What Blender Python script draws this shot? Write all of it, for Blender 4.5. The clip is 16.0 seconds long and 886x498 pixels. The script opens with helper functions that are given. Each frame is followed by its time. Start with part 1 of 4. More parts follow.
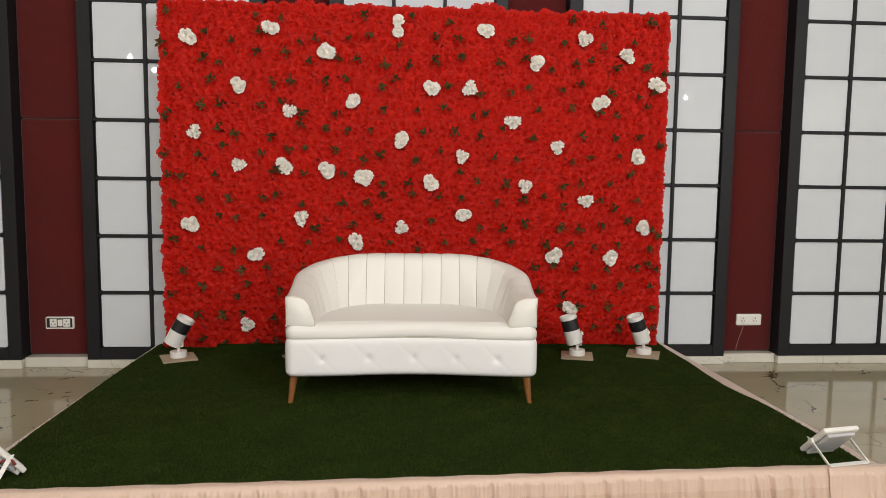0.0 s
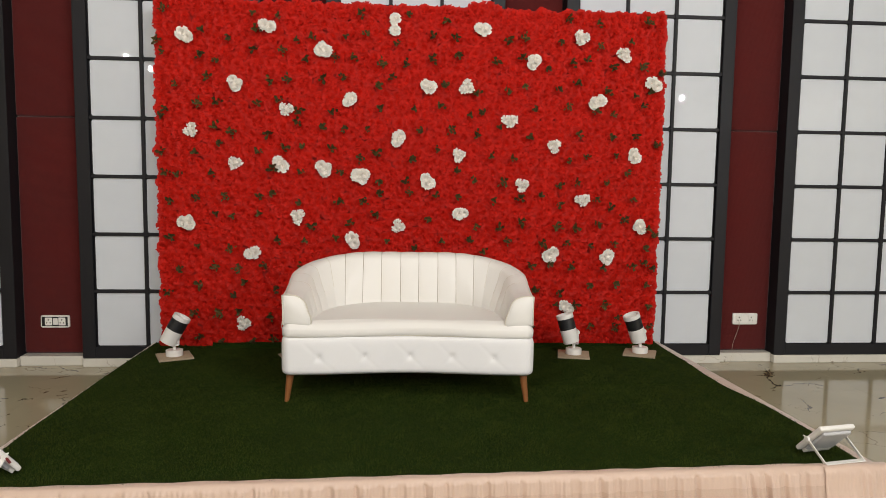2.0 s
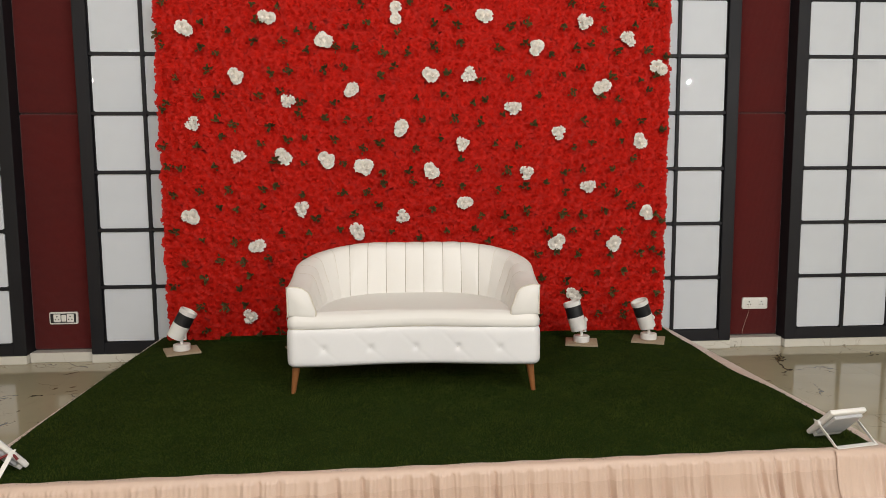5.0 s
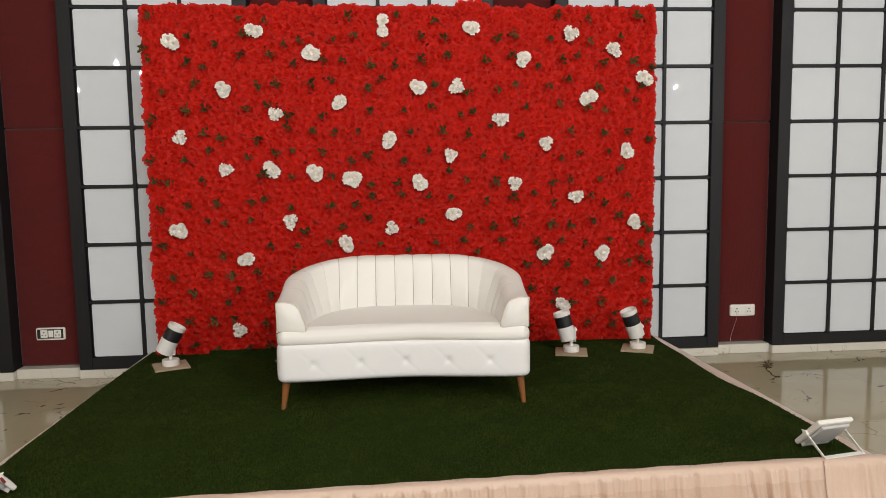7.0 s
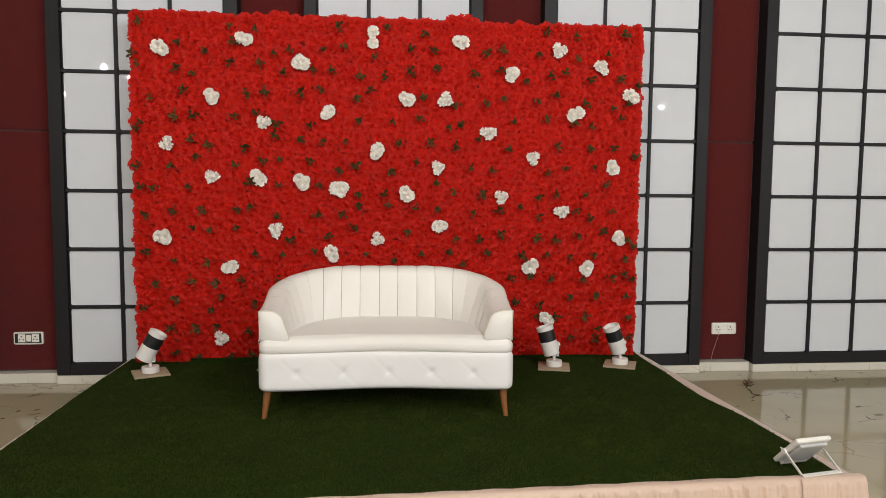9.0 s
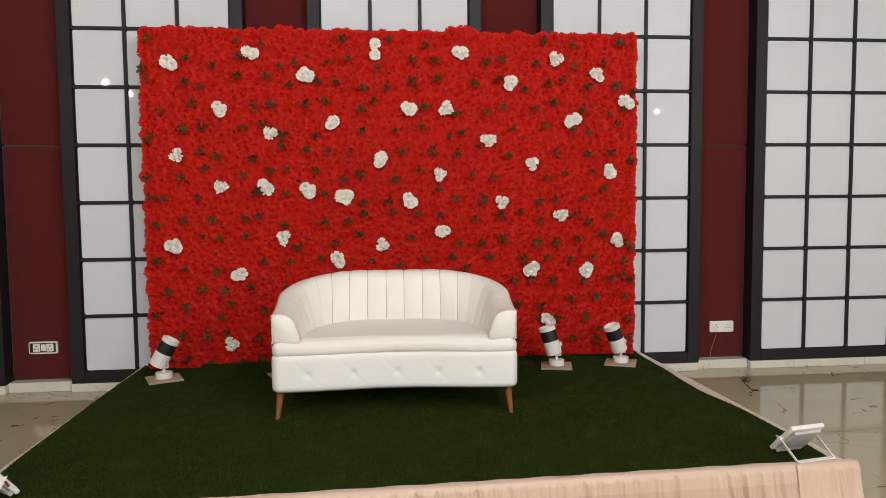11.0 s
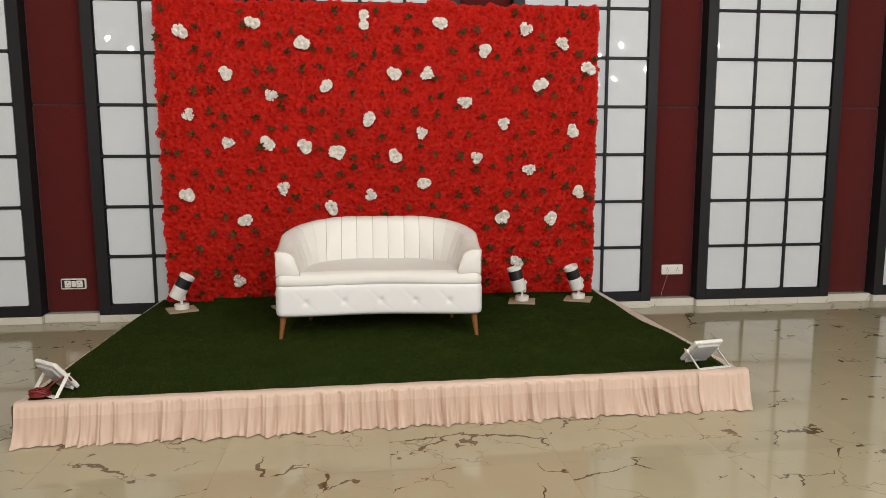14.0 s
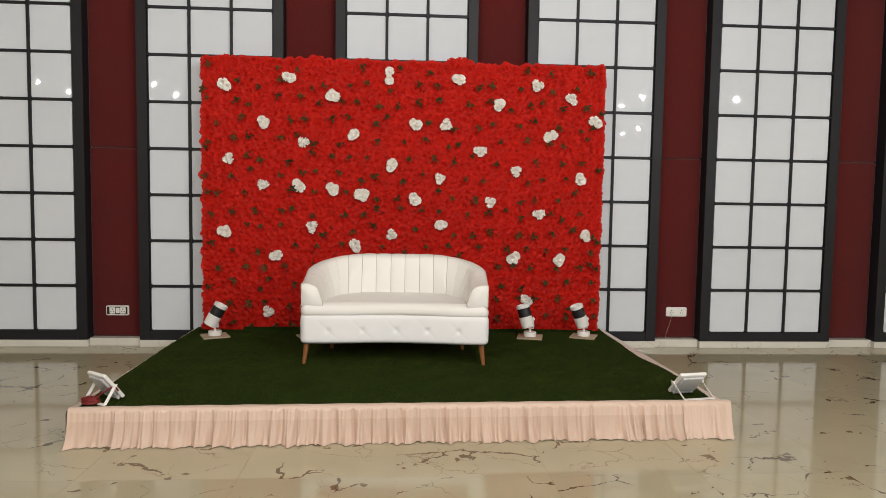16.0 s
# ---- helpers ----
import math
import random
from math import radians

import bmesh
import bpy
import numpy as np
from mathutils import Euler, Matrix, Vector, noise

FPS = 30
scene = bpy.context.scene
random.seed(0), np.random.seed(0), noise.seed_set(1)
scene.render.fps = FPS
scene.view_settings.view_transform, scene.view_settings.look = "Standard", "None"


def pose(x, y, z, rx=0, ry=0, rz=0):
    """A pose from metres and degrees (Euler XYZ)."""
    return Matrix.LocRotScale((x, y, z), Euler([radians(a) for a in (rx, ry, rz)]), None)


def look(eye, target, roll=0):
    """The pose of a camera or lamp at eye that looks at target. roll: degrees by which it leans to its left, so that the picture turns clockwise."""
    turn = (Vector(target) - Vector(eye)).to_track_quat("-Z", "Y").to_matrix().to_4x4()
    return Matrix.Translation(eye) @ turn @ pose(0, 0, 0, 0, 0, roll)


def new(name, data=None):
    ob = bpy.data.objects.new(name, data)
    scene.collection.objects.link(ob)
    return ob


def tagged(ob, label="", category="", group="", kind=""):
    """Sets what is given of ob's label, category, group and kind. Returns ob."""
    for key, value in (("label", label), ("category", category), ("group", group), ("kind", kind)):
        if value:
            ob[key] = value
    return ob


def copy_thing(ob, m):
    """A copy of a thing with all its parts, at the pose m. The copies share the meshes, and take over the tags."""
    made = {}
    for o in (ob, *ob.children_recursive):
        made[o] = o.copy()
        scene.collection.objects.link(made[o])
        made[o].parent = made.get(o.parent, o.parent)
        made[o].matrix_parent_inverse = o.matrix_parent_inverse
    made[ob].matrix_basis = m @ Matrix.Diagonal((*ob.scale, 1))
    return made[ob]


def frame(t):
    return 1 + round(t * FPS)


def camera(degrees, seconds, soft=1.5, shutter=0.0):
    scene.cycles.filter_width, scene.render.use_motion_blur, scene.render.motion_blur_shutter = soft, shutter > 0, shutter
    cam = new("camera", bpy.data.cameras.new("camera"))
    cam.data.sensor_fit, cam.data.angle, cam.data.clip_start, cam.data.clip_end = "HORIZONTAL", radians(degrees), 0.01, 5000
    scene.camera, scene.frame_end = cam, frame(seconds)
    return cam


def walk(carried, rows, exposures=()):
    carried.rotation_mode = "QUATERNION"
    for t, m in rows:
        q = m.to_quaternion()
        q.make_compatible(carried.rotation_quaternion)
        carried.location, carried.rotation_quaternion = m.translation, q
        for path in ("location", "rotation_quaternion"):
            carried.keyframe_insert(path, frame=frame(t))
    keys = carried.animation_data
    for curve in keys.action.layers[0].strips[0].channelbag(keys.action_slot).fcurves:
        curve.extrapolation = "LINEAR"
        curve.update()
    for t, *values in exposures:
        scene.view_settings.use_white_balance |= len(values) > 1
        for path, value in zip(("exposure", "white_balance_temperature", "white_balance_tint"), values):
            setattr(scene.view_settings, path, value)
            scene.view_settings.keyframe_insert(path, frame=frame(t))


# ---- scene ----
cam = camera(64.9, 16.0, soft=0.9)
PATH = [
    (0, (-0.063, -5.134, 1.413), (0.082, -3.148, 1.23), 0.7),
    (0.5, (-0.061, -5.135, 1.41), (0.082, -3.149, 1.23), 0.4),
    (1, (-0.067, -5.137, 1.416), (0.078, -3.15, 1.236), 0.5),
    (1.5, (-0.061, -5.13, 1.416), (0.09, -3.144, 1.227), 0.4),
    (2, (-0.064, -5.131, 1.404), (0.091, -3.145, 1.221), 0.8),
    (2.5, (-0.061, -5.121, 1.406), (0.097, -3.136, 1.215), 0.6),
    (3, (-0.056, -5.109, 1.398), (0.087, -3.124, 1.194), 0.4),
    (3.5, (-0.036, -5.087, 1.401), (0.11, -3.106, 1.169), 0.1),
    (4, (-0.031, -5.08, 1.407), (0.101, -3.098, 1.172), 0.3),
    (4.2, (-0.033, -5.1, 1.39), (0.104, -3.116, 1.182), 0.0),
    (6.3, (-0.02, -5.112, 1.411), (0.097, -3.127, 1.195), -0.8),
    (6.5, (-0.018, -5.113, 1.414), (0.123, -3.13, 1.203), -1.0),
    (7, (-0.03, -5.11, 1.443), (0.128, -3.126, 1.246), -0.9),
    (7.5, (-0.032, -5.126, 1.411), (0.131, -3.14, 1.251), -0.5),
    (8, (-0.029, -5.135, 1.412), (0.139, -3.151, 1.224), 0.4),
    (8.5, (-0.036, -5.12, 1.426), (0.144, -3.141, 1.203), 0.7),
    (9, (-0.032, -5.116, 1.435), (0.169, -3.132, 1.276), 0.5),
    (9.5, (-0.032, -5.118, 1.431), (0.156, -3.131, 1.301), 0.4),
    (9.7, (-0.044, -5.121, 1.419), (0.139, -3.134, 1.28), 0.4),
    (11.8, (-0.118, -5.413, 1.416), (0.099, -3.43, 1.283), -0.9),
    (12, (-0.132, -5.459, 1.442), (0.082, -3.476, 1.292), -0.5),
    (12.5, (-0.05, -5.576, 1.398), (0.076, -3.588, 1.221), 1.6),
    (13, (0.045, -5.692, 1.404), (0.042, -3.701, 1.214), 1.7),
    (13.5, (0.037, -5.844, 1.395), (0.086, -3.85, 1.245), 0.6),
    (14, (-0.017, -5.995, 1.424), (0.193, -4.024, 1.16), -0.2),
    (14.5, (0.019, -6.09, 1.39), (0.195, -4.109, 1.18), 0.5),
    (15, (0.093, -6.224, 1.374), (0.132, -4.236, 1.159), 2.7),
    (15.5, (0.116, -6.337, 1.421), (0.125, -4.345, 1.245), 2.2),
    (16, (0.061, -6.45, 1.421), (0.191, -4.459, 1.282), 0.9),
]
walk(cam, [(t, look(eye, target, roll)) for t, eye, target, roll in PATH])

# ---- world and light ----
world = bpy.data.worlds.new("world")
scene.world = world
world.use_nodes = True
world.node_tree.nodes["Background"].inputs[0].default_value = (0.9, 0.93, 1.0, 1)
world.node_tree.nodes["Background"].inputs[1].default_value = 0.05

LAMP_WATTS = 122.0
CEILING = 4.02
LAMP_X = (-8.07, -5.5, -1.65, 1.75, 5.83, 8.15)
LAMP_Y = (-9.55, -11.05, -13.8)
LAMP_AT = [(x, y, 0.88) for y in LAMP_Y for x in LAMP_X] + [(8.15, -16.4, 1.0), (8.15, -18.1, 1.0), (-5.5, -16.4, 1.0)]
# nearer rows, unseen: added to brighten the floor before the stage
LAMP_AT += [(x, y, share) for y, share in ((-4.4, 1.2), (-5.9, 1.1), (-7.4, 1.0)) for x in LAMP_X[2:4]]


def lamp_tint(x):
    """Warm and weaker towards the west, cool and stronger towards the east."""
    f = (x + 8.1) / 16.3
    return (1.0 - 0.06 * f ** 3, 0.955 + 0.02 * f, 0.905 + 0.10 * f), 0.30 + 1.10 * f


for lx, ly, power in LAMP_AT:
    lamp = bpy.data.lights.new("dome_lamp", "SPOT")
    lamp.spot_size, lamp.spot_blend = radians(178), 0.03
    tint_, share = lamp_tint(lx)
    lamp.shadow_soft_size, lamp.energy, lamp.color = 0.05, LAMP_WATTS * share * power, tint_
    lamp_ob = new("dome_lamp", lamp)
    lamp_ob.matrix_world = pose(lx, ly, CEILING - 0.075)


# ---- materials ----
def material(name):
    m = bpy.data.materials.new(name)
    m.use_nodes = True
    return m, m.node_tree.nodes, m.node_tree.links, m.node_tree.nodes["Principled BSDF"]


def surface(name, colour, rough=0.5, metal=0.0, vary=0.12, scale=6.0, grain=120.0, bump=0.1, spec=0.5, sheen=0.0,
            by_object=0.0, by_island=0.0, coat=0.0, depth=0.002):
    """A plain surface with blotches and grain at two scales and a fine relief."""
    m, nodes, links, bsdf = material(name)
    where = nodes.new("ShaderNodeTexCoord")
    big, fine = nodes.new("ShaderNodeTexNoise"), nodes.new("ShaderNodeTexNoise")
    big.inputs["Scale"].default_value, fine.inputs["Scale"].default_value = scale, grain
    big.inputs["Detail"].default_value, fine.inputs["Detail"].default_value = 4, 3
    for n in (big, fine):
        links.new(where.outputs["Object"], n.inputs["Vector"])
    mixed = nodes.new("ShaderNodeMath")
    mixed.operation = "ADD"
    links.new(big.outputs["Fac"], mixed.inputs[0])
    links.new(fine.outputs["Fac"], mixed.inputs[1])
    last = mixed
    for amount, node, out in ((by_object, "ShaderNodeObjectInfo", "Random"), (by_island, "ShaderNodeNewGeometry", "Random Per Island")):
        if amount:
            info, mul = nodes.new(node), nodes.new("ShaderNodeMath")
            mul.operation = "MULTIPLY_ADD"
            mul.inputs[1].default_value = amount / max(vary, 0.01)
            links.new(info.outputs[out], mul.inputs[0])
            links.new(last.outputs[0], mul.inputs[2])
            last = mul
    span = nodes.new("ShaderNodeMapRange")
    extra = (by_object + by_island) / max(vary, 0.01)
    span.inputs[1].default_value, span.inputs[2].default_value = 0.5, 1.5 + extra
    span.inputs[3].default_value, span.inputs[4].default_value = 1 - vary - (by_object + by_island) / 2, 1 + vary + (by_object + by_island) / 2
    links.new(last.outputs[0], span.inputs[0])
    tint = nodes.new("ShaderNodeVectorMath")
    tint.operation = "SCALE"
    tint.inputs[0].default_value = colour
    links.new(span.outputs[0], tint.inputs["Scale"])
    links.new(tint.outputs[0], bsdf.inputs["Base Color"])
    rr = nodes.new("ShaderNodeMapRange")
    rr.inputs[3].default_value, rr.inputs[4].default_value = rough * 0.8, min(rough * 1.2, 1)
    links.new(big.outputs["Fac"], rr.inputs[0])
    links.new(rr.outputs[0], bsdf.inputs["Roughness"])
    bsdf.inputs["Metallic"].default_value = metal
    bsdf.inputs["Specular IOR Level"].default_value = spec
    bsdf.inputs["Sheen Weight"].default_value = sheen
    bsdf.inputs["Coat Weight"].default_value = coat
    if bump:
        b = nodes.new("ShaderNodeBump")
        b.inputs["Strength"].default_value, b.inputs["Distance"].default_value = bump, depth
        links.new(fine.outputs["Fac"], b.inputs["Height"])
        links.new(b.outputs[0], bsdf.inputs["Normal"])
    return m


def marble(name, cream, vein, rough=0.06):
    """Polished cream marble with broken brown veins; each tile shows another piece of it."""
    m, nodes, links, bsdf = material(name)
    where, info = nodes.new("ShaderNodeTexCoord"), nodes.new("ShaderNodeObjectInfo")
    shift = nodes.new("ShaderNodeVectorMath")
    shift.operation = "MULTIPLY_ADD"
    shift.inputs[1].default_value = (37.0, 23.0, 11.0)
    links.new(info.outputs["Random"], shift.inputs[0])
    links.new(where.outputs["Object"], shift.inputs[2])
    warp = nodes.new("ShaderNodeTexNoise")
    warp.inputs["Scale"].default_value, warp.inputs["Detail"].default_value = 2.6, 4
    warp.inputs["Roughness"].default_value = 0.62
    links.new(shift.outputs[0], warp.inputs["Vector"])
    bent = nodes.new("ShaderNodeVectorMath")
    bent.operation = "MULTIPLY_ADD"
    bent.inputs[1].default_value = (0.26, 0.26, 0.26)
    links.new(warp.outputs["Color"], bent.inputs[0])
    rough_edge = nodes.new("ShaderNodeTexNoise")
    rough_edge.inputs["Scale"].default_value, rough_edge.inputs["Detail"].default_value = 16.0, 3
    links.new(shift.outputs[0], rough_edge.inputs["Vector"])
    jag = nodes.new("ShaderNodeVectorMath")
    jag.operation = "MULTIPLY_ADD"
    jag.inputs[1].default_value = (0.05, 0.05, 0.05)
    links.new(rough_edge.outputs["Color"], jag.inputs[0])
    links.new(shift.outputs[0], jag.inputs[2])
    links.new(jag.outputs[0], bent.inputs[2])

    def slanted(angle, long_):
        """The bent place, turned and drawn out along one way."""
        turned = nodes.new("ShaderNodeMapping")
        turned.vector_type = "TEXTURE"
        turned.inputs["Rotation"].default_value = (0, 0, radians(angle))
        turned.inputs["Scale"].default_value = (long_, 1, 1)
        links.new(bent.outputs[0], turned.inputs["Vector"])
        return turned

    def veins(where_, scale, width, soft, mask_scale, lo, hi):
        """Cracks that swell and taper off where the patches end."""
        cell = nodes.new("ShaderNodeTexVoronoi")
        cell.feature = "DISTANCE_TO_EDGE"
        cell.inputs["Scale"].default_value = scale
        links.new(where_.outputs[0], cell.inputs["Vector"])
        patch = nodes.new("ShaderNodeTexNoise")
        patch.inputs["Scale"].default_value, patch.inputs["Detail"].default_value = mask_scale, 3
        links.new(shift.outputs[0], patch.inputs["Vector"])
        gate = nodes.new("ShaderNodeMapRange")
        gate.inputs[1].default_value, gate.inputs[2].default_value = lo, hi
        gate.inputs[4].default_value = width
        links.new(patch.outputs["Fac"], gate.inputs[0])
        inside = nodes.new("ShaderNodeMath")
        inside.operation = "SUBTRACT"
        links.new(gate.outputs[0], inside.inputs[0])
        links.new(cell.outputs["Distance"], inside.inputs[1])
        line = nodes.new("ShaderNodeMapRange")
        line.inputs[1].default_value, line.inputs[2].default_value = 0.0, soft
        links.new(inside.outputs[0], line.inputs[0])
        return line

    strong = veins(slanted(28, 1.9), 2.3, 0.021, 0.005, 3.0, 0.50, 0.66)
    faint = veins(slanted(-35, 1.7), 3.6, 0.015, 0.008, 2.2, 0.47, 0.64)
    dabs = veins(slanted(28, 1.9), 2.3, 0.062, 0.010, 6.5, 0.62, 0.74)
    cloud = nodes.new("ShaderNodeTexNoise")
    cloud.inputs["Scale"].default_value, cloud.inputs["Detail"].default_value = 1.8, 5
    links.new(bent.outputs[0], cloud.inputs["Vector"])
    ground = nodes.new("ShaderNodeMix")
    ground.data_type = "RGBA"
    ground.inputs[6].default_value = (*[c * 0.86 for c in cream], 1)
    ground.inputs[7].default_value = (*[min(c * 1.1, 0.9) for c in cream], 1)
    links.new(cloud.outputs["Fac"], ground.inputs[0])
    last = ground
    for node, amount, dark in ((faint, 0.5, 1.9), (strong, 0.92, 1.2), (dabs, 0.85, 1.5)):
        part_of = nodes.new("ShaderNodeMath")
        part_of.operation = "MULTIPLY"
        part_of.inputs[1].default_value = amount
        links.new(node.outputs[0], part_of.inputs[0])
        mix = nodes.new("ShaderNodeMix")
        mix.data_type = "RGBA"
        mix.inputs[7].default_value = (*[c * dark for c in vein], 1)
        links.new(part_of.outputs[0], mix.inputs[0])
        links.new(last.outputs[2], mix.inputs[6])
        last = mix
    links.new(last.outputs[2], bsdf.inputs["Base Color"])
    smear = nodes.new("ShaderNodeMapRange")
    smear.inputs[3].default_value, smear.inputs[4].default_value = rough * 0.6, rough * 1.8
    links.new(cloud.outputs["Fac"], smear.inputs[0])
    links.new(smear.outputs[0], bsdf.inputs["Roughness"])
    bsdf.inputs["Specular IOR Level"].default_value = 0.42
    return m


def weave(name, colour, scale=900.0, rough=0.9, bump=0.35, vary=0.16, sheen=0.2):
    """Woven cloth: two crossed thread waves with blotches over them."""
    m = surface(name, colour, rough, vary=vary, scale=2.5, grain=60, bump=0, spec=0.2, sheen=sheen)
    nodes, links = m.node_tree.nodes, m.node_tree.links
    where = nodes["Texture Coordinate"]
    threads = []
    for axis in ("X", "Z"):
        w = nodes.new("ShaderNodeTexWave")
        w.bands_direction = axis
        w.inputs["Scale"].default_value = scale / 20
        w.inputs["Distortion"].default_value = 1.5
        links.new(where.outputs["Object"], w.inputs["Vector"])
        threads.append(w)
    both = nodes.new("ShaderNodeMath")
    both.operation = "ADD"
    for i in (0, 1):
        links.new(threads[i].outputs["Fac"], both.inputs[i])
    b = nodes.new("ShaderNodeBump")
    b.inputs["Strength"].default_value, b.inputs["Distance"].default_value = bump, 0.002
    links.new(both.outputs[0], b.inputs["Height"])
    links.new(b.outputs[0], nodes["Principled BSDF"].inputs["Normal"])
    return m


def wood(name, colour):
    m = surface(name, colour, 0.35, vary=0.15, scale=4, grain=40, bump=0.05)
    nodes, links = m.node_tree.nodes, m.node_tree.links
    stretch = nodes.new("ShaderNodeMapping")
    stretch.inputs["Scale"].default_value = (9, 9, 0.8)
    links.new(nodes["Texture Coordinate"].outputs["Object"], stretch.inputs["Vector"])
    links.new(stretch.outputs[0], nodes["Noise Texture"].inputs["Vector"])
    return m


MARBLE = marble("cream_marble", (0.425, 0.373, 0.248), (0.075, 0.045, 0.02))
SKIRTING = marble("white_marble", (0.66, 0.63, 0.56), (0.2, 0.17, 0.13), 0.12)
GROUT = surface("grout", (0.30, 0.27, 0.20), 0.8)
FRAME = surface("charcoal_laminate", (0.0125, 0.012, 0.0142), 0.5, vary=0.2, scale=3, grain=200, bump=0.08, spec=0.25)
PANE = surface("frosted_white_pane", (0.63, 0.66, 0.70), 0.01, vary=0.035, scale=1.5, grain=8, bump=0.0, spec=0.4, by_object=0.03)
RED_CLOTH = weave("maroon_fabric", (0.084, 0.0070, 0.0062))
PLASTER = surface("cream_plaster", (0.62, 0.57, 0.48), 0.9, vary=0.06, scale=1.2, grain=60, bump=0.15)
CEIL = surface("white_ceiling_paint", (0.75, 0.74, 0.7), 0.9, vary=0.04, scale=1.5, grain=90, bump=0.1)
PETAL_RED = surface("red_petals", (0.490, 0.0100, 0.0042), 0.6, vary=0.2, scale=5, grain=90, bump=0.22, spec=0.16, by_island=0.20, by_object=0.08)
PETAL_WHITE = surface("white_petals", (0.80, 0.755, 0.68), 0.6, vary=0.1, scale=20, grain=120, bump=0.2, spec=0.3, by_island=0.22)
LEAF = surface("leaf_green", (0.074, 0.055, 0.014), 0.5, vary=0.3, scale=30, grain=200, bump=0.2, by_object=0.4)
BACKING = surface("dark_red_backing", (0.36, 0.008, 0.004), 0.9, vary=0.3, scale=12)
VINYL = surface("cream_leatherette", (0.77, 0.745, 0.70), 0.42, vary=0.03, scale=4, grain=320, bump=0.12, spec=0.4, depth=0.001)
BUTTON = surface("button_cover", (0.70, 0.68, 0.65), 0.75, vary=0.05)
VINYL_BASE = surface("white_leatherette", (0.81, 0.80, 0.79), 0.55, vary=0.03, scale=4, grain=320, bump=0.12, spec=0.4, depth=0.001)
PIPING = surface("cream_piping", (0.62, 0.57, 0.48), 0.5, vary=0.05)
STITCH = surface("stitched_seam", (0.34, 0.29, 0.22), 0.7, vary=0.05)
LEG_WOOD = wood("honey_wood", (0.26, 0.10, 0.032))
TURF = surface("turf_backing", (0.014, 0.028, 0.004), 0.95, spec=0.05, vary=0.35, scale=3, grain=80, bump=0.5)
BLADE = surface("turf_blades", (0.040, 0.0545, 0.0092), 0.85, vary=0.45, scale=4.5, grain=16, bump=0.0, spec=0.08, by_island=0.5)
SATIN = surface("peach_satin", (0.60, 0.440, 0.348), 0.42, vary=0.06, scale=5, grain=260, bump=0.12, spec=0.45, sheen=0.2)
# darker than SATIN: the shaded space behind thin cloth is put into its colour
SATIN_LOW = surface("thin_peach_satin", (0.55, 0.392, 0.302), 0.42, vary=0.1, scale=4, grain=260, bump=0.12, spec=0.45, sheen=0.2)
PLY = surface("raw_plywood", (0.40, 0.31, 0.21), 0.8, vary=0.2, scale=14, grain=90)
WHITE_METAL = surface("white_powder_coat", (0.78, 0.76, 0.72), 0.4, vary=0.05, scale=9, grain=200, bump=0.05)
# grey of the lens; on the rear cover it stands in for shade
LENS_AND_SHADE_GREY = surface("grey_lens_and_back_shade", (0.46, 0.46, 0.47), 0.35, vary=0.08, scale=20)
BLACK = surface("black_band", (0.012, 0.012, 0.013), 0.45, vary=0.2, scale=12)
SWITCH_WHITE = surface("switch_plastic", (0.78, 0.76, 0.71), 0.3, vary=0.04, scale=20)
SLOT = surface("socket_holes", (0.02, 0.02, 0.02), 0.6)
RED_CABLE = surface("red_cable", (0.15, 0.008, 0.009), 0.4, vary=0.15, scale=30)
LAMP_GLASS = surface("lamp_diffuser", (0.9, 0.9, 0.88), 0.4, vary=0.02)
LAMP_GLASS.node_tree.nodes["Principled BSDF"].inputs["Emission Color"].default_value = (1.0, 0.97, 0.92, 1)
LAMP_GLASS.node_tree.nodes["Principled BSDF"].inputs["Emission Strength"].default_value = 10.0
WIRE = surface("thin_wire", (0.45, 0.38, 0.3), 0.5)


# ---- building helpers ----
def thing(name, at=(0, 0, 0), turn=0.0, **tags):
    ob = new(name)
    ob.matrix_basis = pose(*at, 0, 0, turn)
    return tagged(ob, **tags)


def part(name, bm, mat, parent=None, label="", smooth=False, kind=""):
    """Links a bmesh as one mesh object under a thing or a part."""
    me = bpy.data.meshes.new(name)
    bm.to_mesh(me)
    bm.free()
    me.materials.append(mat)
    if smooth:
        me.polygons.foreach_set("use_smooth", [True] * len(me.polygons))
    ob = new(name, me)
    ob.parent = parent
    return tagged(ob, label=label, kind=kind)


def raw_part(name, verts, faces, mat, parent=None, label="", smooth=True, kind=""):
    me = bpy.data.meshes.new(name)
    me.from_pydata([tuple(v) for v in verts], [], [tuple(f) for f in faces])
    me.materials.append(mat)
    if smooth:
        me.polygons.foreach_set("use_smooth", [True] * len(me.polygons))
    ob = new(name, me)
    ob.parent = parent
    return tagged(ob, label=label, kind=kind)


def shared(name, mesh, m, parent):
    """One more object on a mesh that is already there."""
    ob = new(name, mesh)
    ob.parent = parent
    ob.matrix_basis = m
    return ob


def box(x0, x1, y0, y1, z0, z1, bevel=0.0, segments=1, bm=None):
    bm = bm or bmesh.new()
    m = Matrix.Translation(((x0 + x1) / 2, (y0 + y1) / 2, (z0 + z1) / 2)) @ Matrix.Diagonal((x1 - x0, y1 - y0, z1 - z0, 1))
    made = bmesh.ops.create_cube(bm, size=1, matrix=m)
    if bevel:
        edges = list({e for v in made["verts"] for e in v.link_edges})
        bmesh.ops.bevel(bm, geom=edges, offset=bevel, segments=segments, profile=0.5, affect="EDGES")
    return bm


